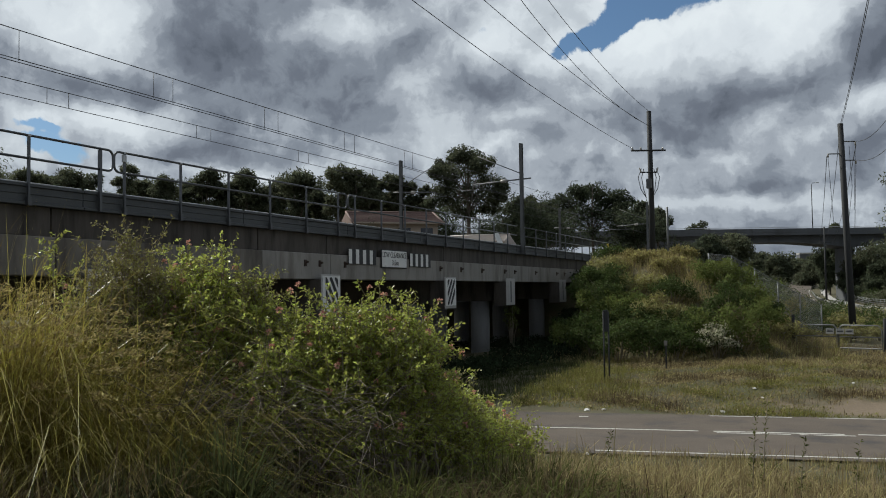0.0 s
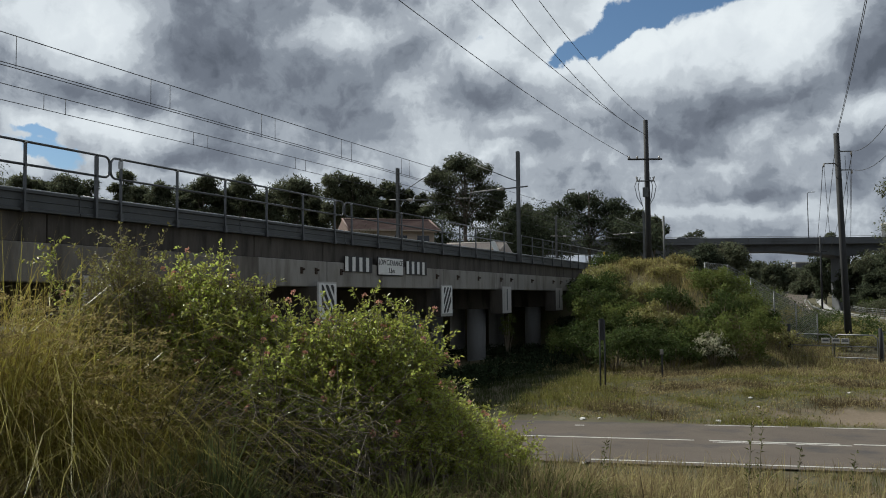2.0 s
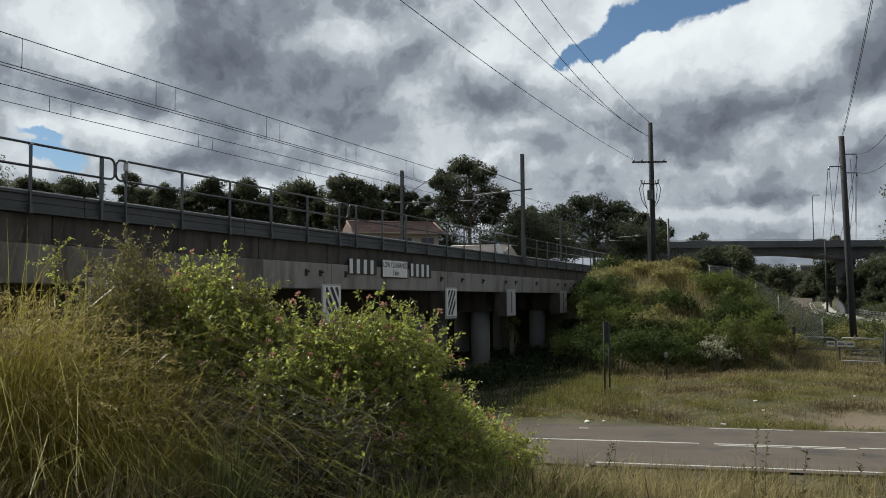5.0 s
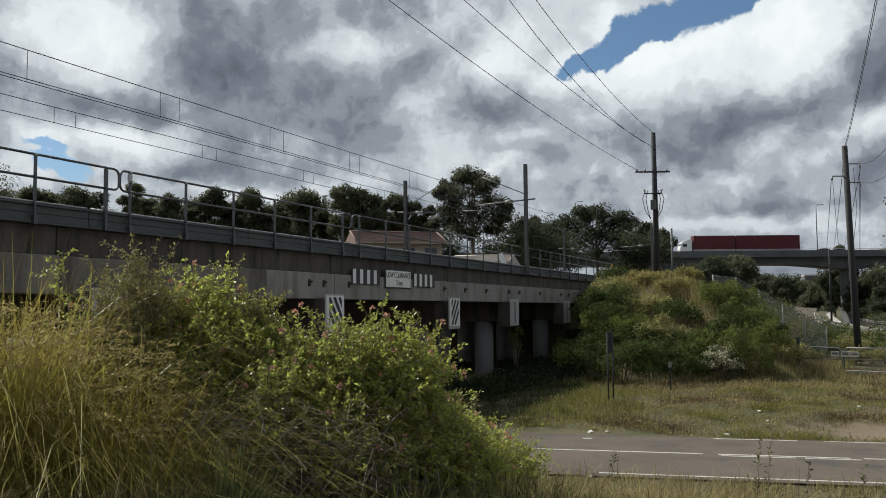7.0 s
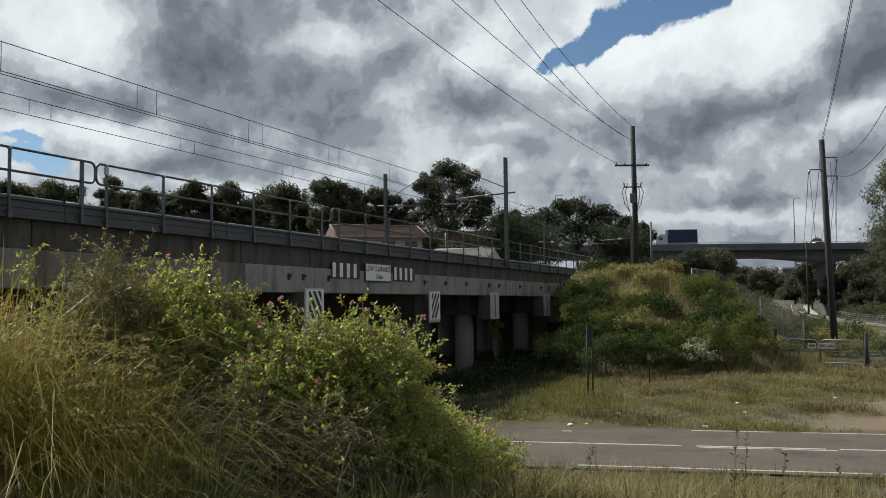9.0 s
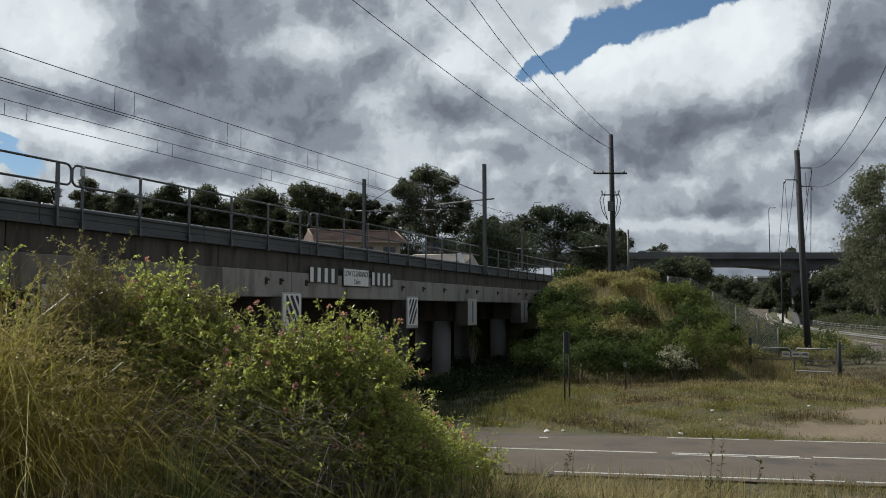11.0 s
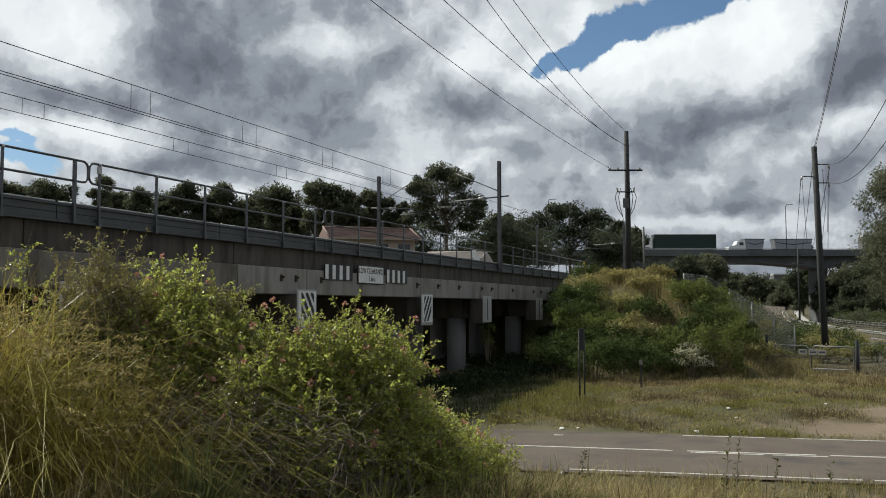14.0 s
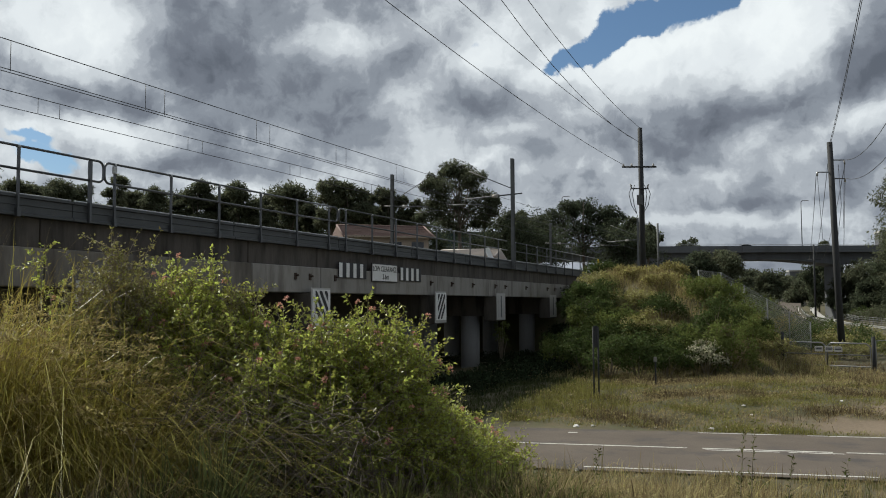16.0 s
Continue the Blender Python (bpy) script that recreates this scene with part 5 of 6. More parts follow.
BROAD_TREE = (
    (-3.25, 14.14, 1.17),
    (-1.83, 14.82, 1.17),
    (-0.34, 15.16, 1.24),
    (1.36, 15.03, 1.39),
    (2.92, 14.48, 1.24),
    (3.93, 13.81, 0.88),
    (-4.41, 13.19, 1.24),
    (-1.69, 13.19, 1.76),
    (1.22, 12.99, 1.76),
    (3.25, 12.79, 1.32),
    (-3.05, 11.64, 1.76),
    (0.00, 11.43, 1.90),
    (2.71, 11.30, 1.61),
    (-5.08, 11.64, 1.17),
)
gums = "trees behind the railway"
LABELS = {"gum": "tall dark eucalypt with clumped foliage", "gum_light": "sage green eucalypt with an open crown", "tree_dark": "dense dark green tree"}


def bearing(px, d):
    """The place d metres ahead at a bearing given on a scale across the view."""
    az = math.atan((px - 784) / 1593.2)
    a = radians(-23.6) + az
    return math.sin(a) * d / math.cos(az), math.cos(a) * d / math.cos(az)


for px, d, top, spread, cf, kind, cl in BELT + GROVE + UNDERGROWTH + STREET_TREES:
    x, y = bearing(px, d)
    h = (top - float(ground_z(x, y))) * 1.02 + 0.3
    tree(x, y, h, spread, cf, M[kind], LABELS[kind], clumps=cl, leaves_each=720 if cl < 21 else 580, leaf=0.0031 * d, group=gums if px < 1180 else "trees by the street")
x, y = bearing(830, 100)
tree(x, y, 18.0, 2.6, 0.5, M["gum"], "tall spreading eucalypt with a ragged dark crown", leaves_each=1700, leaf=0.27, group=gums, crown=TALL_GUM)
x, y = bearing(1050, 108)
tree(x, y, 14.5, 3.0, 0.4, M["tree_dark"], "broad dark tree with a rounded crown", leaves_each=1700, leaf=0.29, group=gums, crown=BROAD_TREE)

# shrubs on the embankment
EMB = "shrubs on the embankment"
GREEN, DRY, DARK = "bright green leafy shrub on the embankment", "olive brown dry shrub on the embankment", "low green shrub coloured dark for the bridge's shade"
for (x, y, h, r, kind, n) in (
        (-10.4, 41.3, 1.9, 1.2, "deep", 1500),
        (-8.9, 39.7, 1.9, 1.3, "deep", 1600),
        (-7.8, 40.3, 2, 1.3, "deep", 1600),
        (-6.7, 41.3, 1.9, 1.2, "deep", 1500),
        (-6.0, 43.2, 1.8, 1.1, "vivid", 1300),
        (-4.1, 42.9, 2.1, 1.2, "vivid", 1600),
        (-3.3, 44.9, 1.7, 1.1, "vivid", 1300),
        (-8.0, 44.5, 1.9, 1.2, "olive", 1200),
        (-10.0, 45.8, 2, 1.2, "vivid", 1500),
        (-5.0, 49.1, 2.2, 1.3, "vivid", 1600),
        (-2.7, 46.8, 1.2, 1, "olive", 900),
        (-11.3, 47.5, 2.2, 1.3, "deep", 1500),
        (-11.3, 45.2, 1.8, 1.1, "deep", 1400), (-11.9, 47.3, 1.9, 1.1, "vivid", 1500), (-12.5, 49.6, 2.0, 1.1, "deep", 1500), (-13.0, 46.5, 1.7, 1.2, "deep", 1500), (-13.6, 48.5, 1.7, 1.2, "vivid", 1500), (-12.4, 44.5, 1.5, 1.2, "vivid", 1400), (-14.2, 50.5, 1.6, 1.1, "deep", 1300), (-11.6, 49.0, 2.0, 1.4, "deep", 1900), (-12.3, 52.0, 1.0, 1.4, "olive", 1275), (-13.0, 55.6, 1.05, 1.2, "deep", 1050), (-13.4, 51.4, 1.6, 1.1, "deep", 1300), (-13.9, 53.8, 1.5, 1.0, "deep", 1200), (-13.2, 57.4, 0.84, 1.0, "sunny", 825), (-12.9, 59.0, 0.56, 1.0, "sunny", 825),
        (-10.3, 45.6, 1.7, 1.3, "deep", 1600), (-9.0, 44.0, 1.7, 1.3, "deep", 1500), (-7.8, 43.4, 1.7, 1.2, "deep", 1400), (-6.2, 44.4, 1.5, 1.2, "deep", 1400),
        (-5.0, 46.0, 1.8, 1.2, "deep", 1400), (-4.3, 48.0, 1.8, 1.2, "vivid", 1500), (-5.9, 49.4, 1.9, 1.3, "vivid", 1700), (-7.8, 47.4, 1.7, 1.2, "deep", 1300),
        (-9.6, 49.0, 1.1, 1.2, "olive", 1300), (-8.6, 51.6, 0.84, 1.2, "sunny", 900), (-10.6, 54.0, 0.77, 1.1, "sunny", 900), (-9.2, 56.4, 0.91, 1.1, "sunny", 900),
        (-7.2, 55.0, 0.56, 1.1, "sunny", 900), (-6.0, 53.4, 0.70, 1.2, "sunny", 975), (-4.6, 52.0, 0.91, 1.1, "sunny", 825), (-3.6, 49.8, 1.5, 1.1, "deep", 1200),
        (-3.0, 51.8, 0.84, 1.0, "sunny", 750), (-11.6, 58.6, 0.70, 1.0, "sunny", 675), (-8.6, 57.4, 1.12, 0.8, "sunny", 900), (-12.4, 61.5, 0.7, 1.0, "lantana", 900),
        (-13.6, 63.5, 0.6, 0.9, "lantana", 800), (-3.4, 55.2, 0.49, 1.0, "sunny", 675), (-2.0, 57.6, 0.6, 1.0, "olive", 800), (3.6, 59.5, 1.3, 1.3, "vivid", 1300), (6.2, 58.5, 1.2, 1.2, "vivid", 1200),
        (-1.0, 60.0, 1.1, 1.1, "deep", 900), (2.4, 63.0, 1.2, 1.2, "deep", 1200), (0.4, 64.5, 1.7, 1.7, "olive", 1500), (1.6, 67.0, 1.8, 1.8, "deep", 1500), (-1.6, 65.0, 2.0, 1.8, "deep", 1500), (-3.2, 68.0, 2.2, 1.9, "sunny", 1500), (3.0, 71.0, 1.4, 1.6, "olive", 1200), (-0.4, 71.5, 2.0, 1.9, "deep", 1400), (-2.4, 75.0, 2.2, 2.0, "vivid", 1300), (1.4, 75.0, 1.8, 1.8, "olive", 1200), (-0.6, 81.0, 2.2, 2.0, "deep", 1200), (-3.6, 84.0, 2.4, 2.2, "sunny", 1200), (0.6, 57.5, 1.0, 1.2, "olive", 1000), (2.2, 58.8, 0.9, 1.1, "olive", 900)):
    shrub(x, y, h, r, M[kind], {"olive": DRY, "sunny": "yellow green bush with dry tips on the embankment"}.get(kind, GREEN), int(n * 1.8), leaf=0.13, group=EMB)
# scrub along the foot of the railway bank, down to the viaduct
for k in range(34):
    y = 64 + 4.2 * k
    x = float(np.interp(y, (62, 90, 130, 200, 300), (-0.6, -4.0, -9.0, -14.5, -18.0))) - 2.2 + 1.2 * math.sin(k * 2.3)
    shrub(x, y, 2.2 + 1.3 * math.sin(k * 1.7) ** 2, 2.2 + 0.5 * math.cos(k), M[("deep", "gum", "vivid", "gum_light")[k % 4]], "scrubby green bush along the railway bank", 800, leaf=0.0022 * y, group="scrub along the bank")
for k in range(18):
    y = 100 + 6.5 * k
    shrub(float(side_road_x(y)) + 12.4 + math.sin(k * 1.9), y, 2.0 + 1.2 * math.sin(k * 2.6) ** 2, 2.4, M[("gum_light", "deep", "gum")[k % 3]], "leafy green bush behind the pipe fence", 900, leaf=0.0022 * y, group="bushes behind the fence")
shrub(-5.0, 42.0, 1.5, 0.9, M["deep"], "shrub covered in cream blossom at the embankment's foot", 900, leaf=0.11, flowers=M["cream"], petals=300)
# low scrub whose near-black leaves extend the bridge's shadow over the verge
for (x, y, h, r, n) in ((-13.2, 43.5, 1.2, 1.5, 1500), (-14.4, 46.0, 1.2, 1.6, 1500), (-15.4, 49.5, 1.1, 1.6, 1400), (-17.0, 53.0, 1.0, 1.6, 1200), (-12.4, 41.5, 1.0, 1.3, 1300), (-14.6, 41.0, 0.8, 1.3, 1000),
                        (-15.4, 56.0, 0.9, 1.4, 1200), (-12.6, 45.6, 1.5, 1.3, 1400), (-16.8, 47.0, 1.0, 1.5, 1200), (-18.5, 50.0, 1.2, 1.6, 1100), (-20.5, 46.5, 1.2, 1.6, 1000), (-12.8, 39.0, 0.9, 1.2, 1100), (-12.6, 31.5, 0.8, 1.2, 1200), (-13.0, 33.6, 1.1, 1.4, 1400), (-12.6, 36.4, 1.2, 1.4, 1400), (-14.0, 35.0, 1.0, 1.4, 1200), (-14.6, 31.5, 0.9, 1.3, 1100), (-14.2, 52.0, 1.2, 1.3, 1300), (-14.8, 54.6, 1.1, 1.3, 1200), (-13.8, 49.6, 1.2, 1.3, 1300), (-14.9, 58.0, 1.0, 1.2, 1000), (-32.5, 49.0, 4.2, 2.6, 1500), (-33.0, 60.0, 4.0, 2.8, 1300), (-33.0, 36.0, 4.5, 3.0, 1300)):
    shrub(x, y, h * 0.35 if x > -30 else h, r, M["shade_leaf"] if x > -30 else M["gum"], DARK if x > -30 else "tall leafy bush beyond the bridge", n, leaf=0.14, group="shrubs under the bridge")

shrub(-16.25, 46.4, 3.1, 0.4, M["vivid"], "sunlit green creeper climbing a bridge pier", 900, leaf=0.1, group="")

# grasses
on_dirt = lambda x, y: np.minimum(((x - 3.6) / 5.2) ** 2 + ((y - 28.4) / 1.6) ** 2, ((x - 5.2) / 4.4) ** 2 + ((y - 31.6) / 2.9) ** 2) < rng.uniform(0.45, 1.6, len(x))
verge = scatter(11000, -15, 9, 26.2, 45, lambda x, y: (y - 0.16 * x > 26.5) & (x > -9.4 - 0.1 * (y - 28)) & ~on_dirt(x, y) & (np.abs(x - side_road_x(y)) > 4))
patch = np.sin(verge[:, 0] * 0.9 + 1.3 * np.sin(verge[:, 1] * 0.7)) + np.sin(verge[:, 1] * 1.1 - verge[:, 0] * 0.5) + rng.normal(size=len(verge)) * 0.5
other = np.sin(verge[:, 0] * 1.7 + 2.0 * np.sin(verge[:, 1] * 0.9)) + np.sin(verge[:, 1] * 2.3 + verge[:, 0]) + rng.normal(size=len(verge)) * 0.4
dry, lush = verge[patch > 0.2], verge[patch < 0.3]
tall = verge[(patch > 0.7) & (other > 0.2)]
tufts("verge_tussocks", verge[(patch < 0.2) & (other > 0.9)], 12, 0.4, 0.15, M["grass_lime"], "tall yellow green tussocks on the verge", 0.013, 0.9)
lime_edge = scatter(380, -9.4, -5.5, 27.3, 36, lambda x, y: (x < -5.6 - 0.35 * (y - 27) + rng.normal(size=len(x)) * 0.6) & (y - 0.16 * x > 27.4))
tufts("lime_clumps", lime_edge, 16, 0.6, 0.14, M["grass_lime"], "tall yellow green grass beside the shade", 0.011, 0.45)
tufts("verge_clumps", tall, 14, 0.48, 0.18, M["grass_brown"], "brown seeding grass clumps on the verge", 0.012, 0.9)
tufts("verge_grass", dry, 10, 0.2, 0.16, M["grass_dry"], "dry straw-coloured grass on the verge", 0.014, 1.0)
tufts("verge_turf", lush, 9, 0.17, 0.18, M["grass_lime"], "short green turf on the verge", 0.016, 1.0)
edge = scatter(900, -15, 3, 26, 30, lambda x, y: (y - 0.16 * x > 26.0) & (y - 0.16 * x < 27.6 + 0.4 * np.sin(x * 2)) & (x < 0.0))
weeds = verge[(other > 0.5) | (patch > 1.2)]
weeds = np.repeat(weeds[:1500], 6, 0) + rng.normal(size=(len(weeds[:1500]) * 6, 2)) * 0.25
p = np.concatenate([weeds, (ground_z(weeds[:, 0], weeds[:, 1]) + rng.uniform(0.0, 0.22, len(weeds)))[:, None]], 1)
tagged(part("verge_weeds", leaves("verge_weeds", p, rng.normal(size=p.shape) + (0, 0, 0.4), rng.uniform(0.04, 0.09, len(p)), 0.35, M["grass_dry"], simple=True)),
       "low broad-leaved weeds among the grass", "weeds", kind="stuff")
tufts("road_edge_grass", edge, 14, 0.3, 0.12, M["grass_lime"], "tufted green grass along the road's edge", 0.012, 0.5)
foot = scatter(900, -14, 3, 36, 46, lambda x, y: (y > 38 + 0.2 * (x + 8)))
tufts("tall_dry_grass", foot, 14, 0.55, 0.2, M["grass_dry"], "tall dry grass at the embankment's foot", 0.015, 0.7)
crest = scatter(420, -12.8, -3, 50.5, 62, lambda x, y: np.sin(x * 1.3 + y * 0.6) + np.sin(y * 1.1 - x * 0.4) + rng.normal(size=len(x)) * 0.4 > 0.0)
tufts("crest_grass", crest, 18, 0.8, 0.2, M["grass_straw"], "tall golden dry grass on top of the embankment", 0.02, 0.35)
slope = scatter(1300, -13, 0, 44, 62, lambda x, y: x > -12.6)
tufts("slope_grass", slope, 14, 0.85, 0.22, M["grass_dry"], "tall dry grass on the embankment", 0.016, 0.4)
tufts("slope_green", slope[:700] + 0.3, 12, 0.8, 0.22, M["grass_lime"], "yellow green grass on the embankment", 0.016, 0.4)
# darker blades fill out the bridge's shadow past where the sun casts it
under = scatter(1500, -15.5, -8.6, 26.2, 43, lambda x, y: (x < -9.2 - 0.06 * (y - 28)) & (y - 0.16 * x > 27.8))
tufts("shade_grass", under, 14, 0.42, 0.18, M["grass_blue"], "green grass coloured dark for the bridge's shade", 0.014, 0.45)
gate_g = scatter(700, -3, 9, 44, 54, lambda x, y: y > 44)
tufts("gate_grass", gate_g, 14, 0.4, 0.2, M["grass_brown"], "dry grass round the gate", 0.015, 0.8)
near = scatter(4200, -9, 5, 7, 20.2, lambda x, y: (y - 0.16 * x < 19.75) & (y - 0.16 * x > 8))
tufts("bank_grass", near[:2100], 13, 0.4, 0.09, M["grass_dry"], "dry seeding grass on the near bank", 0.007, 0.5, False)
tufts("bank_turf", near[2700:], 14, 0.28, 0.1, M["grass_green"], "green grass on the near bank", 0.008, 0.5, False)
tufts("bank_litter", near[1000:2600], 8, 0.35, 0.1, M["grass_brown"], "brown dead grass on the near bank", 0.006, 0.8, False)

around = scatter(500, -5, 5, -4, 8, lambda x, y: (np.hypot(x, y) > 0.7))
tufts("underfoot_turf", around, 8, 0.12, 0.1, M["grass_green"], "short trampled turf on top of the bank", 0.006, 0.5)
# tall weeds that stand up against the road
for (u, v, h) in ((2.55, 7.6, 0.8), (2.75, 7.9, 0.92), (2.95, 7.6, 0.6), (1.25, 7.2, 0.5), (3.5, 7.8, 0.62)):
    x, y = spot(u, v)
    z = float(ground_z(x, y))
    ob = thing("weed", "slender green weed with small leaves", "weed", "weeds on the bank", pose(x, y, z))
    part("stem", tube([(0, 0, -0.05), (0.02, 0.01, h * 0.5), (0.06, 0.02, h)], [0.005, 0.004, 0.002], 5), M["twig"], ob)
    t = rng.uniform(0.15, 1, 60)
    p = np.stack([0.06 * t ** 2, 0.02 * t, h * t], 1)
    ax = np.concatenate([rng.normal(size=(60, 2)), rng.uniform(0.2, 1.2, (60, 1))], 1)
    part("leaf_spray", leaves("leaf_spray", p, ax, rng.uniform(0.025, 0.06, 60), 0.12, M["grass_green"]), None, ob)["kind"] = "stuff"


# the near thicket: stems that arch out of the bank with leaves in pairs along them
def thicket(name, label, lobes, mat, leaf, pairs, flower=None, low=0.42, twig="twig"):
    x0, y0 = spot(lobes[0][0], lobes[0][1])
    z0 = float(ground_z(x0, y0))
    ob = thing("shrub", label, "shrub", at=pose(x0, y0, z0))
    bm = bmesh.new()
    base, axis, flw = [], [], []
    for (u, v, top, ru, rv, n) in lobes:
        cx, cy = spot(u, v)
        for k in range(n):
            a, q = rng.uniform(0, 2 * math.pi), math.sqrt(rng.uniform(0, 1))
            off = RIGHT * (math.cos(a) * ru * q) + AHEAD * (math.sin(a) * rv * q)
            end = np.array([cx + off[0], cy + off[1], 0])
            root = np.array([cx + off[0] * 0.35 + rng.normal() * 0.12, cy + off[1] * 0.35 + rng.normal() * 0.12, 0])
            gz0 = float(ground_z(root[0], root[1]))
            gz1 = float(ground_z(end[0], end[1]))
            zt = gz1 + (top - gz1) * (1 - 0.45 * q ** 2.2) * rng.uniform(0.78, 1.03)
            root[2], end[2] = gz0 - 0.05, zt
            bend = np.array([0, 0, (zt - gz0) * 0.25])
            pts = [root * (1 - t) ** 2 + 2 * (root * 0.45 + end * 0.55 + bend) * t * (1 - t) + end * t * t for t in np.linspace(0, 1, 6)]
            pts = [np.asarray(p) + (rng.normal(size=3) * 0.03 if 0 < i < 5 else 0) for i, p in enumerate(pts)]
            bm_tube(bm, [tuple(p - (x0, y0, z0)) for p in pts], [0.009, 0.008, 0.0065, 0.005, 0.0035, 0.002], 4, False)
            # leafy side shoots on the outer half
            tips = [(pts[-1], pts[-1] - pts[-2])]
            for s in range(5):
                t = rng.uniform(low, 0.97)
                i = min(4, int(t * 5))
                o = pts[i] + (pts[i + 1] - pts[i]) * (t * 5 - i)
                w = unit(rng.normal(size=3) + (0, 0, 0.5)) * rng.uniform(0.15, 0.38)
                bm_tube(bm, [tuple(o - (x0, y0, z0)), tuple(o + w * 0.6 - (x0, y0, z0)), tuple(o + w - (x0, y0, z0))], [0.0035, 0.003, 0.0015], 3, False)
                tips.append((o + w, w))
            for p, w in tips:
                w = unit(w)
                m = pairs
                t = np.sort(rng.uniform(0, 1, m))[:, None] ** 1.3
                run = p - w * 0.3 * t
                for sgn_ in (-1, 1):
                    sidev = unit(np.cross(w, rng.normal(size=(m, 3)))) * sgn_
                    base.append(run + rng.normal(size=run.shape) * 0.012)
                    axis.append(sidev + w * 0.8 + rng.normal(size=(m, 3)) * 0.25)
                if flower and rng.uniform() < 0.05 and p[2] > gz1 + (top - gz1) * 0.6:
                    flw.append(p + w * 0.03)
    part("branchwork", bm, M[twig], ob)
    base, axis = np.concatenate(base) - (x0, y0, z0), np.concatenate(axis)
    part("foliage", leaves("foliage", base, axis, rng.uniform(0.55, 1.3, len(base)) * leaf, 0.27, mat), None, ob)
    if flw:
        c = np.repeat(np.array(flw) - (x0, y0, z0), 14, 0)
        d = unit(rng.normal(size=c.shape) + (0, 0, 0.8))
        part("blossom", leaves("blossom", c + d * 0.01, d, np.full(len(c), 0.027), 0.45, flower), None, ob)
    return ob


# lobes: metres right and ahead of the viewer, top, half-widths, stems
UPPER_LANTANA = ((-2.34, 8.2, 4.0, 0.21, 0.5, 54), (-2.11, 8.2, 3.9, 0.21, 0.5, 56), (-1.98, 8.2, 4.08, 0.05, 0.5, 6), (-2.51, 8.0, 3.82, 0.28, 0.5, 66), (-1.78, 8.1, 3.72, 0.19, 0.5, 56), (-2.18, 7.9, 3.57, 0.45, 0.5, 110), (-3.52, 8.4, 4.24, 0.07, 0.5, 6), (-3.13, 8.3, 4.23, 0.06, 0.5, 4), (-2.54, 7.6, 3.42, 0.29, 0.5, 40), (-1.61, 8.0, 3.57, 0.2, 0.5, 46), (-1.93, 7.7, 3.33, 0.39, 0.5, 60))
MAIN_LANTANA = ((-1.53, 7.9, 3.5, 0.23, 0.5, 56), (-1.25, 7.8, 3.46, 0.24, 0.5, 60), (-0.95, 7.7, 3.5, 0.22, 0.5, 54), (-0.67, 7.7, 3.62, 0.15, 0.5, 40), (-0.53, 7.7, 3.56, 0.17, 0.5, 46), (-0.3, 7.8, 3.44, 0.17, 0.5, 40), (-0.14, 7.9, 3.35, 0.09, 0.5, 14), (-0.46, 7.6, 3.26, 0.29, 0.5, 76), (-0.85, 7.5, 3.27, 0.35, 0.5, 84), (-1.23, 7.8, 3.73, 0.04, 0.5, 4), (-0.21, 7.9, 3.23, 0.13, 0.5, 24))
LOWER_LANTANA = ((-0.21, 7.9, 3.01, 0.17, 0.5, 50), (-0.23, 7.8, 3.15, 0.12, 0.5, 24), (0.01, 8.3, 2.7, 0.17, 0.5, 56), (0.2, 8.6, 2.55, 0.14, 0.5, 46), (0.47, 9.2, 2.28, 0.15, 0.5, 40), (-0.43, 7.5, 2.87, 0.31, 0.5, 90), (-0.81, 7.2, 2.85, 0.36, 0.5, 60), (0.79, 9.8, 2.08, 0.14, 0.5, 26), (-1.33, 7.3, 3.14, 0.39, 0.5, 60), (-0.18, 8.0, 2.56, 0.3, 0.5, 84), (0.26, 8.7, 2.29, 0.23, 0.5, 60), (-0.01, 8.2, 2.26, 0.31, 0.5, 50))
FEATHERY = ((-2.65, 7.7, 4.2, 0.2, 0.5, 91), (-2.85, 7.7, 4.05, 0.22, 0.5, 78), (-2.47, 7.8, 4.05, 0.15, 0.5, 52), (-2.58, 7.7, 3.85, 0.29, 0.5, 65), (-2.99, 7.7, 3.92, 0.15, 0.5, 31), (-1.69, 8.0, 3.83, 0.15, 0.5, 44), (-1.81, 8.0, 3.62, 0.15, 0.5, 26))
swaying = []
swaying.append(thicket("shrub", "lush green lantana thicket with pink and orange flowers", MAIN_LANTANA, M["lantana"], 0.039, 12, M["pink"], 0.5))
swaying.append(thicket("shrub", "tangled green lantana sprawling down the bank", LOWER_LANTANA, M["lantana"], 0.037, 10, M["pink"], 0.42))
swaying.append(thicket("shrub", "tall sprawling lantana with pink flowers on the bank", UPPER_LANTANA, M["lantana"], 0.04, 11, M["pink"], 0.6))
swaying.append(thicket("shrub", "feathery olive brown shrub among the lantana", FEATHERY, M["olive"], 0.03, 12, None, 0.4))
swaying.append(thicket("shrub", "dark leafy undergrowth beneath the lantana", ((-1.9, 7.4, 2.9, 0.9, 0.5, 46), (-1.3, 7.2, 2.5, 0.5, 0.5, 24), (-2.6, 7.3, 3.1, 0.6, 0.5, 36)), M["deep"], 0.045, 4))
# bare twigs lying through it
bm = bmesh.new()
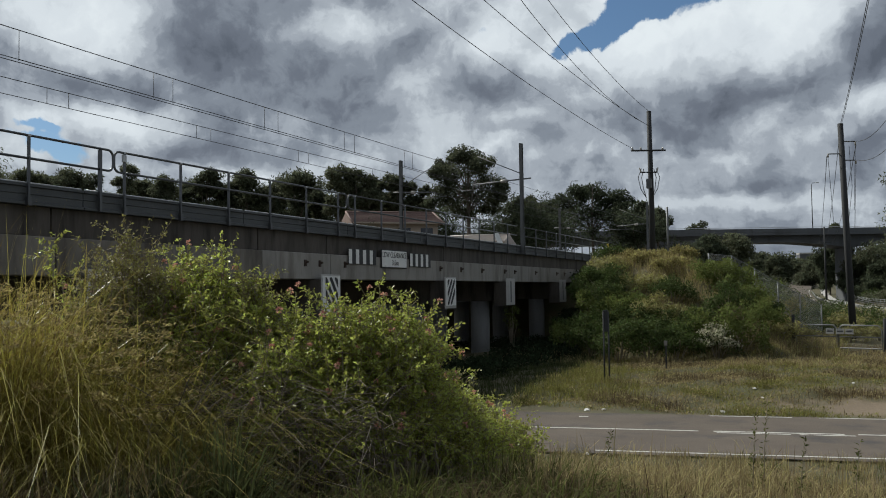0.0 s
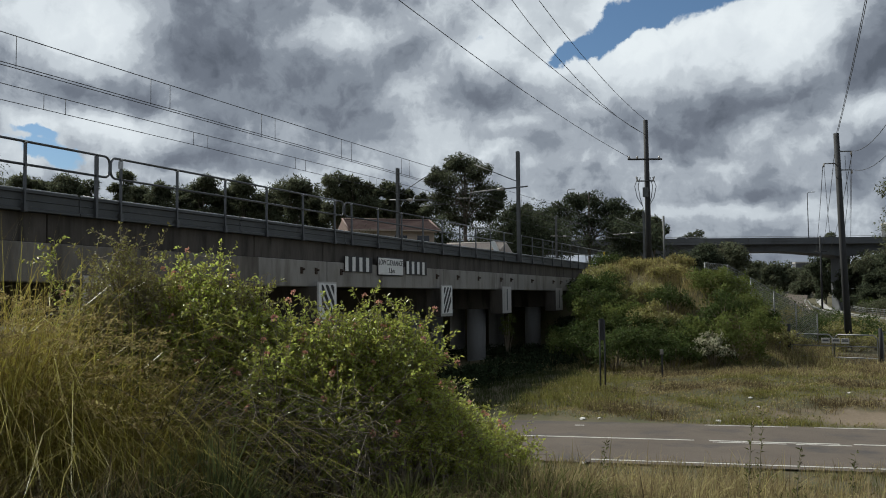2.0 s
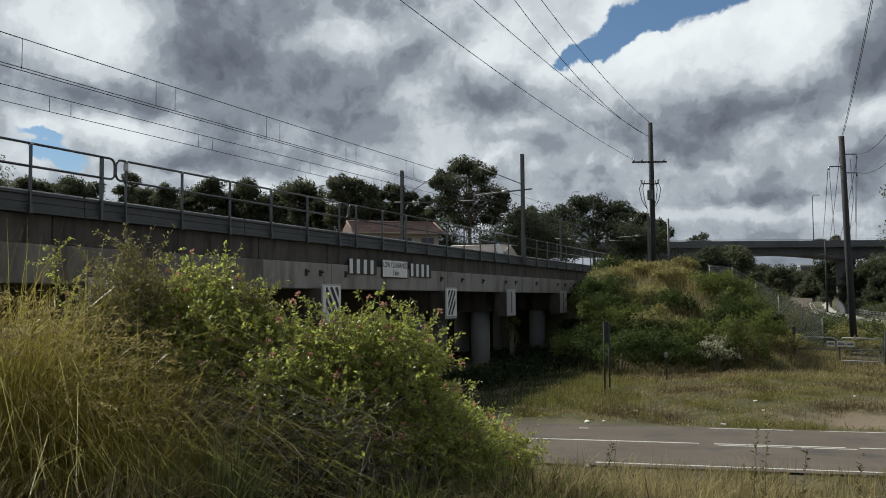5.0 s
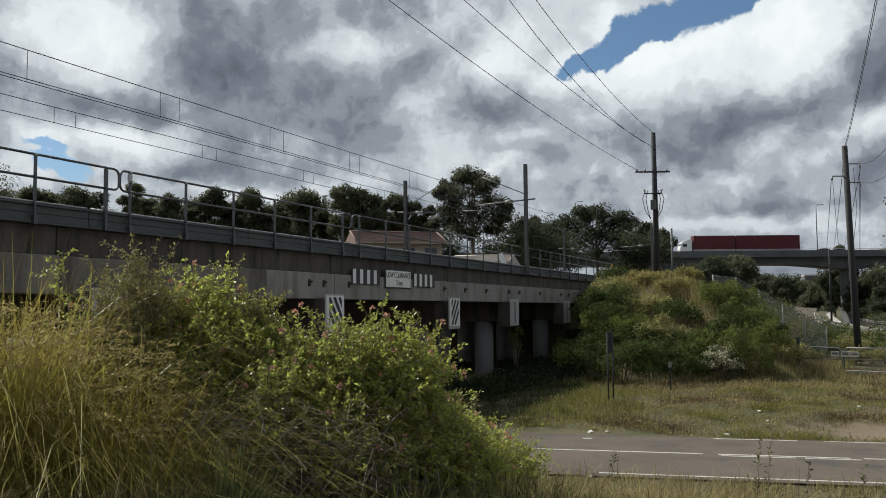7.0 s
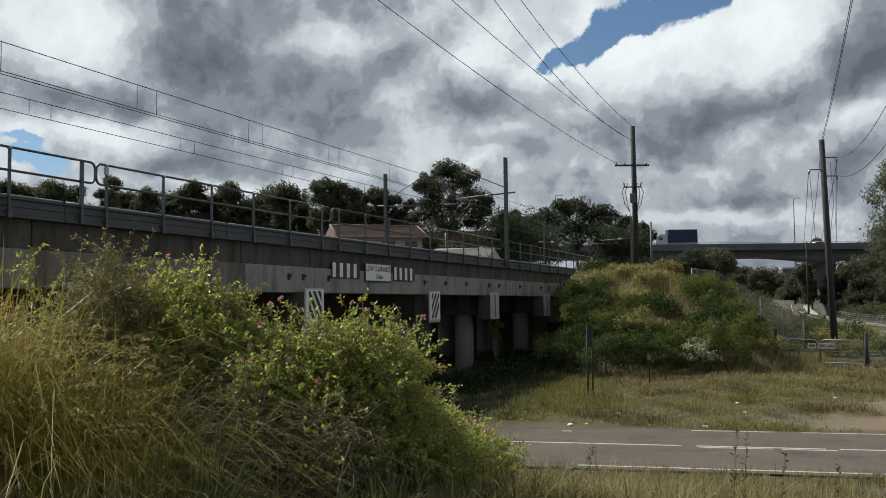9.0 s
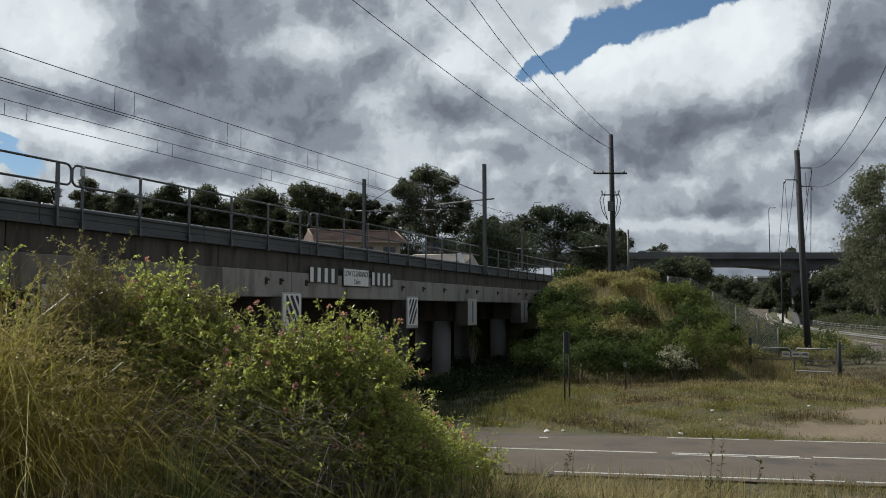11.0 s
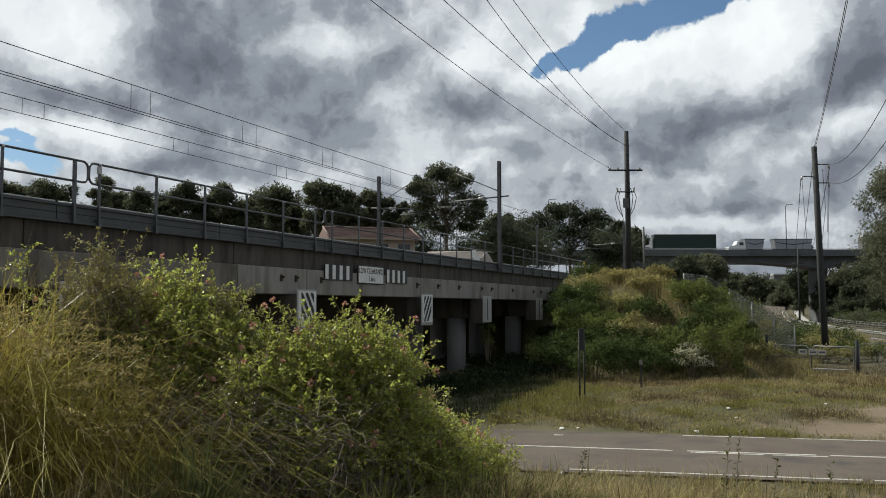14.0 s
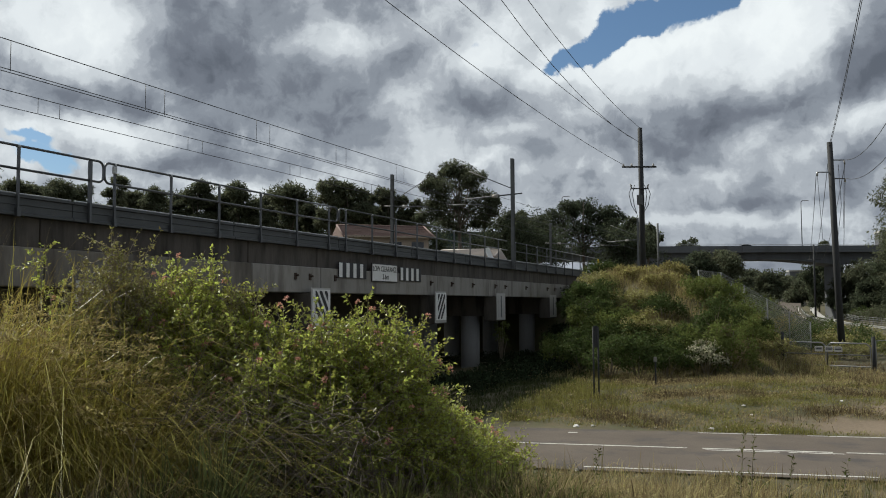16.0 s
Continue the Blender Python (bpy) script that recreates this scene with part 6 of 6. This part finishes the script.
for k in range(520):
    x, y = spot(rng.uniform(-2.3, -0.4), rng.uniform(6.0, 7.4))
    z = float(ground_z(x, y)) + rng.uniform(0.0, 0.9)
    d = unit(rng.normal(size=3) * (1, 1, 0.5)) * rng.uniform(0.2, 0.6)
    bm_tube(bm, [(x, y, z), (x + d[0] * 0.5, y + d[1] * 0.5, z + d[2] * 0.5 + 0.05), (x + d[0], y + d[1], z + d[2])], [0.0035, 0.0025, 0.0012], 4, False)
tagged(part("dead_twigs", bm, M["dead_twig"]), "tangle of bare grey twigs in the thicket", "twigs", kind="stuff")

# tall grass close by
def clump_spots(n, u0, u1, v0, v1):
    return np.array([spot(rng.uniform(u0, u1), rng.uniform(v0, v1)) for _ in range(n)])


tufts("tall_grass", clump_spots(36, -2.9, -1.95, 5.9, 6.5), 70, 0.95, 0.12, M["grass_gold"], "tall golden green grass arching over the bank", 0.006, 0.8)
# brown in place of gold here puts shade into the grass colour
tufts("tall_brown_grass", clump_spots(60, -2.9, -1.7, 5.0, 6.0), 40, 0.72, 0.1, M["grass_brown"], "brown grass darkened to look shaded at the foot of the clumps", 0.007, 0.6)
tufts("tall_grass_back", clump_spots(90, -3.4, -2.15, 6.2, 7.5), 90, 1.4, 0.14, M["grass_gold"], "tall golden grass behind the bank's edge", 0.0065, 0.75)
tufts("tall_grass_edge", clump_spots(130, -4.8, -2.95, 6.6, 7.9), 84, 2.15, 0.15, M["grass_gold"], "very tall golden grass in a dense stand", 0.0065, 0.65)
tufts("far_tall_grass", clump_spots(60, -5.4, -3.4, 7.4, 10.0), 44, 1.4, 0.12, M["grass_gold"], "tall golden grass beside the bridge", 0.011, 0.4)
tufts("tall_grass_dry", clump_spots(30, -3.5, -2.0, 6.1, 7.2), 26, 1.1, 0.1, M["grass_dry"], "dry seeding stalks among the tall grass", 0.007, 0.45)
tufts("tall_grass_green", clump_spots(30, -2.4, -1.5, 5.4, 6.2), 40, 0.62, 0.1, M["grass_green"], "tall green grass on the bank", 0.006, 0.7)
# dark blades in front imitate the shade low in the clumps
tufts("dark_undergrass", clump_spots(90, -2.5, -1.0, 3.9, 5.6), 34, 0.55, 0.1, M["grass_blue"], "strappy grass coloured dark for shade at the foot of the clumps", 0.011, 0.75)
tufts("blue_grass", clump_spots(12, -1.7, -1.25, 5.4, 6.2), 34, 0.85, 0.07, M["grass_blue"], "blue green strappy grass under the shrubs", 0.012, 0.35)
tufts("low_grass", clump_spots(170, -2.6, 1.2, 4.3, 7.4), 26, 0.5, 0.1, M["grass_green"], "short weedy grass on the bank", 0.008, 0.7)
# dead undergrowth; its brown also holds the shade low on the bank
tufts("low_brown", clump_spots(420, -2.4, 1.4, 4.2, 7.6), 24, 0.42, 0.1, M["grass_brown"], "brown dead undergrowth on the bank, darkened for shade", 0.006, 0.8)
tufts("bank_fringe", clump_spots(250, 0.5, 3.6, 6.6, 11.5), 26, 0.5, 0.1, M["grass_dry"], "dry seeding grass along the bank", 0.006, 0.5)

tufts("bank_stalks", clump_spots(40, 0.5, 3.6, 6.9, 9.6), 10, 0.6, 0.06, M["grass_straw"], "tall pale seeding stalks on the near bank", 0.005, 0.45)
tufts("bush_edge_grass", clump_spots(30, 0.6, 1.4, 6.6, 8.6), 18, 0.6, 0.08, M["grass_dry"], "tall dry grass beside the thicket", 0.006, 0.5)

# feathery seed heads over the tall grass; their pale ticks also imitate sun glints
c = clump_spots(420, -3.9, -2.1, 5.8, 7.3)
gz = ground_z(c[:, 0], c[:, 1])
hh = rng.uniform(0.9, 1.55, len(c)) * np.interp(c @ RIGHT, (-3.4, -1.9), (1.05, 0.8))
bm = bmesh.new()
base, axis = [], []
for (x, y), z, h in zip(c, gz, hh):
    lx, ly = rng.normal(0.16, 0.12), rng.normal(-0.02, 0.12)
    tip = np.array([x + lx, y + ly, z + h])
    bm_tube(bm, [(x, y, z), (x + lx * 0.3, y + ly * 0.3, z + h * 0.6), tuple(tip)], [0.0022, 0.0018, 0.001], 3, False)
    run = np.array([lx * 1.6 + 0.03, ly * 1.6, 0.12])
    t = rng.uniform(0, 1, 22)
    base.append(tip + (run * 0.9) * t[:, None] + (0, 0, -0.09) * (t ** 2)[:, None] - run * 0.5)
    axis.append(unit(run) + rng.normal(size=(22, 3)) * 0.45)
base, axis = np.concatenate(base), np.concatenate(axis)
heads = thing("seed_grass", "feathery seed heads on tall grass stalks, pale also to imitate glints", "grass")
part("stalks", bm, M["grass_gold"], heads)["kind"] = "stuff"
part("seed_heads", leaves("seed_heads", base, axis, rng.uniform(0.018, 0.045, len(base)), 0.16, M["grass_straw"]), None, heads)["kind"] = "stuff"
heads["kind"] = "stuff"

# ---------------------------------------------------------------- traffic on the viaduct
LANE = 4.2                                            # metres in from the near parapet
ROADTOP = 14.9


def wheel(parent, x, r=0.5, w=0.3, y=-1.2):
    wl = part("wheel", tube([(x, y - w / 2, r), (x, y + w / 2, r)], r, 16), M["tyre"], parent)
    part("rim", tube([(x, y - w / 2 - 0.01, r), (x, y - w / 2 + 0.03, r)], r * 0.55, 12), M["chrome"], wl)


def cab(ob, x, mat, h=3.6, bonnet=False):
    """A truck's cab whose front is at x, facing -x."""
    if bonnet:
        prof = [(x, 0.6), (x, 1.7), (x + 1.5, 2.0), (x + 1.9, 2.9), (x + 3.2, h), (x + 3.6, h), (x + 3.6, 0.6)]
    else:
        prof = [(x, 0.6), (x - 0.05, 1.5), (x + 0.25, 2.75), (x + 0.9, 3.2), (x + 2.3, h), (x + 2.5, h - 0.1), (x + 2.5, 0.6)]
    c = part("cab", prism(prof, -1.2, 1.2, "y"), mat, ob)
    k = 1.95 if bonnet else 0.25
    part("side_window", box(x + k + 0.3, x + k + 1.2, -1.215, -1.205, 1.95, 2.6), M["glass"], c)
    part("windscreen", box(x + k - 0.12, x + k - 0.08, -1.0, 1.0, 1.9, 2.6), M["glass"], c)
    part("bumper", box(x - 0.1, x + 0.2, -1.2, 1.2, 0.35, 0.75, 0.03), M["chrome"], c)


def trailer(ob, x0, x1, mat, top=4.2, low=1.1, ribs=0, name="trailer_box"):
    t = part(name, box(x0, x1, -1.25, 1.25, low, top, 0.04), mat, ob)
    part("roof_rail", box(x0, x1, -1.27, 1.27, top - 0.1, top + 0.02), M["fascia"], t)
    part("skirt_rail", box(x0, x1, -1.27, 1.27, low - 0.06, low + 0.08), M["guard"], t)
    for k in range(ribs):
        xx = x0 + (x1 - x0) * (k + 0.5) / ribs
        part("strap", box(xx - 0.025, xx + 0.025, -1.265, -1.25, low + 0.08, top - 0.1), mat, t)
    part("chassis", box(x0 + 0.1, x1 - 0.1, -0.45, 0.45, 0.75, low - 0.065), M["black"], ob)


def truck_red():
    ob = thing("road_train", "white truck pulling two dark red curtain-sided trailers", "truck")
    cab(ob, 0, M["truck_white"], 3.7)
    trailer(ob, 2.9, 11.7, M["red_tarp"], 4.3, 1.1, 8)
    trailer(ob, 12.0, 25.6, M["red_tarp"], 4.3, 1.1, 12)
    for x in (1.2, 3.6, 4.9, 9.6, 10.9, 12.2, 21.6, 22.9, 24.2):
        wheel(ob, x)
    return ob


def truck_blue():
    ob = thing("box_truck", "box truck with a navy blue body", "truck")
    cab(ob, 0, M["car_silver"], 3.2)
    trailer(ob, 2.7, 9.0, M["blue_box"], 4.2, 1.1, 0)
    for x in (1.2, 6.4, 7.7):
        wheel(ob, x)
    return ob


def truck_green():
    ob = thing("semi_trailer", "white truck with a dark green curtain-sided trailer", "truck")
    cab(ob, 0, M["truck_white"], 3.8)
    trailer(ob, 2.9, 16.4, M["green_box"], 4.3, 1.1, 12)
    for x in (1.2, 3.9, 5.2, 12.6, 13.9, 15.2):
        wheel(ob, x)
    return ob


def truck_tipper():
    ob = thing("tipper_truck", "white bonneted tipper truck towing a silver tipper trailer", "truck")
    cab(ob, 0, M["truck_white"], 2.9, True)
    for a, b in ((3.4, 7.7), (9.9, 18.2)):
        t = part("tipper_body", prism([(a + 0.3, 1.2), (b - 0.3, 1.2), (b, 3.25), (a, 3.25)], -1.2, 1.2, "y"), M["silver"], ob)
        part("rim", box(a - 0.1, b + 0.1, -1.28, 1.28, 3.2, 3.36, 0.02), M["fascia"], t)
        part("stripe", prism([(a + 0.4, 2.6), ((a + b) / 2, 2.2), (b - 0.3, 2.6), (b - 0.3, 2.45), ((a + b) / 2, 2.0), (a + 0.4, 2.45)], -1.215, -1.205, "y"), M["blue_box"], t)
        part("chassis", box(a, b, -0.45, 0.45, 0.75, 1.15), M["black"], ob)
    part("drawbar", box(7.7, 9.9, -0.1, 0.1, 0.8, 0.95), M["black"], ob)
    for x in (1.0, 5.4, 6.7, 10.9, 12.2, 15.6, 16.9):
        wheel(ob, x)
    return ob


def truck_flat():
    ob = thing("flatbed_truck", "white truck with an empty flat trailer", "truck")
    cab(ob, 0, M["truck_white"], 3.4)
    part("flat_deck", box(3.2, 10.4, -1.25, 1.25, 1.2, 1.45, 0.02), M["fascia"], ob)
    part("headboard", box(3.0, 3.15, -1.25, 1.25, 1.2, 2.5, 0.02), M["fascia"], ob)
    for x in (1.2, 4.4, 8.0, 9.3):
        wheel(ob, x)
    return ob


def car(mat, label):
    ob = thing("car", label, "car", "cars on the viaduct")
    body = [(0, 0.35), (0.02, 0.72), (0.9, 0.86), (1.45, 1.32), (1.9, 1.45), (2.9, 1.44), (3.7, 0.98), (4.35, 0.9), (4.4, 0.4)]
    b = part("body", prism(body, -0.88, 0.88, "y"), mat, ob)
    part("side_window", prism([(1.25, 0.95), (1.58, 1.3), (1.95, 1.38), (2.85, 1.37), (3.4, 1.0)], -0.89, -0.883, "y"), M["glass"], b)
    for x in (0.8, 3.55):
        wheel(ob, x, 0.32, 0.2, -0.8)
    return ob


def on_viaduct(s, lane=LANE):
    """The pose of a vehicle whose front is s metres along the viaduct, heading back along it."""
    p = VIA + VDIR * s + Vector((-VDIR.y, VDIR.x, 0)) * lane
    return pose(p.x, p.y, ROADTOP, 0, 0, VANG)


POLE_S = -21.1        # where the near timber pole stands against the viaduct
# vehicle, seconds and metres right of the timber pole's line, speed, lane
TRAFFIC = ((truck_red(), 7.0, 5.8, 29.0, LANE), (truck_blue(), 8.2, 24.0, 23.7, LANE), (truck_green(), 13.2, 23.8, 25.5, LANE),
           (truck_tipper(), 14.1, 19.7, 28.8, LANE), (truck_flat(), 3.0, 30.2, 28.5, LANE), (truck_flat(), 3.0, 45.0, 28.5, LANE),
           (car(M["car_dark"], "dark hatchback on the viaduct"), 5.5, 20.1, 28.5, LANE),
           (car(M["car_dark"], "dark hatchback on the viaduct"), 7.0, 34.4, 28.7, LANE),
           (car(M["car_dark"], "dark hatchback on the viaduct"), 15.7, 29.2, 27.8, LANE),
           (car(M["car_silver"], "silver hatchback on the viaduct"), 12.9, 28.3, 24.1, 2.0),
           (car(M["car_silver"], "silver hatchback on the viaduct"), 1.0, 34.1, 28.5, LANE),
           (car(M["car_white"], "white hatchback on the viaduct"), 9.8, 16.4, 27.5, LANE),
           (car(M["car_white"], "white hatchback on the viaduct"), 9.8, 37.8, 27.5, LANE))


def motions():
    for ob, t0, off, speed, lane in TRAFFIC:
        walk(ob, [(t, on_viaduct(POLE_S + off - speed * (t - t0), lane)) for t in np.arange(0.0, 16.1, 1.0)])
    # the breeze in the thicket
    for k, ob in enumerate(swaying):
        x, y, z = ob.matrix_basis.translation
        walk(ob, [(t, pose(x, y, z, 0.3 * math.sin(1.9 * t + k), 0.4 * math.sin(2.3 * t + 1.7 * k), 0)) for t in np.arange(0.0, 16.1, 0.5)])


motions()
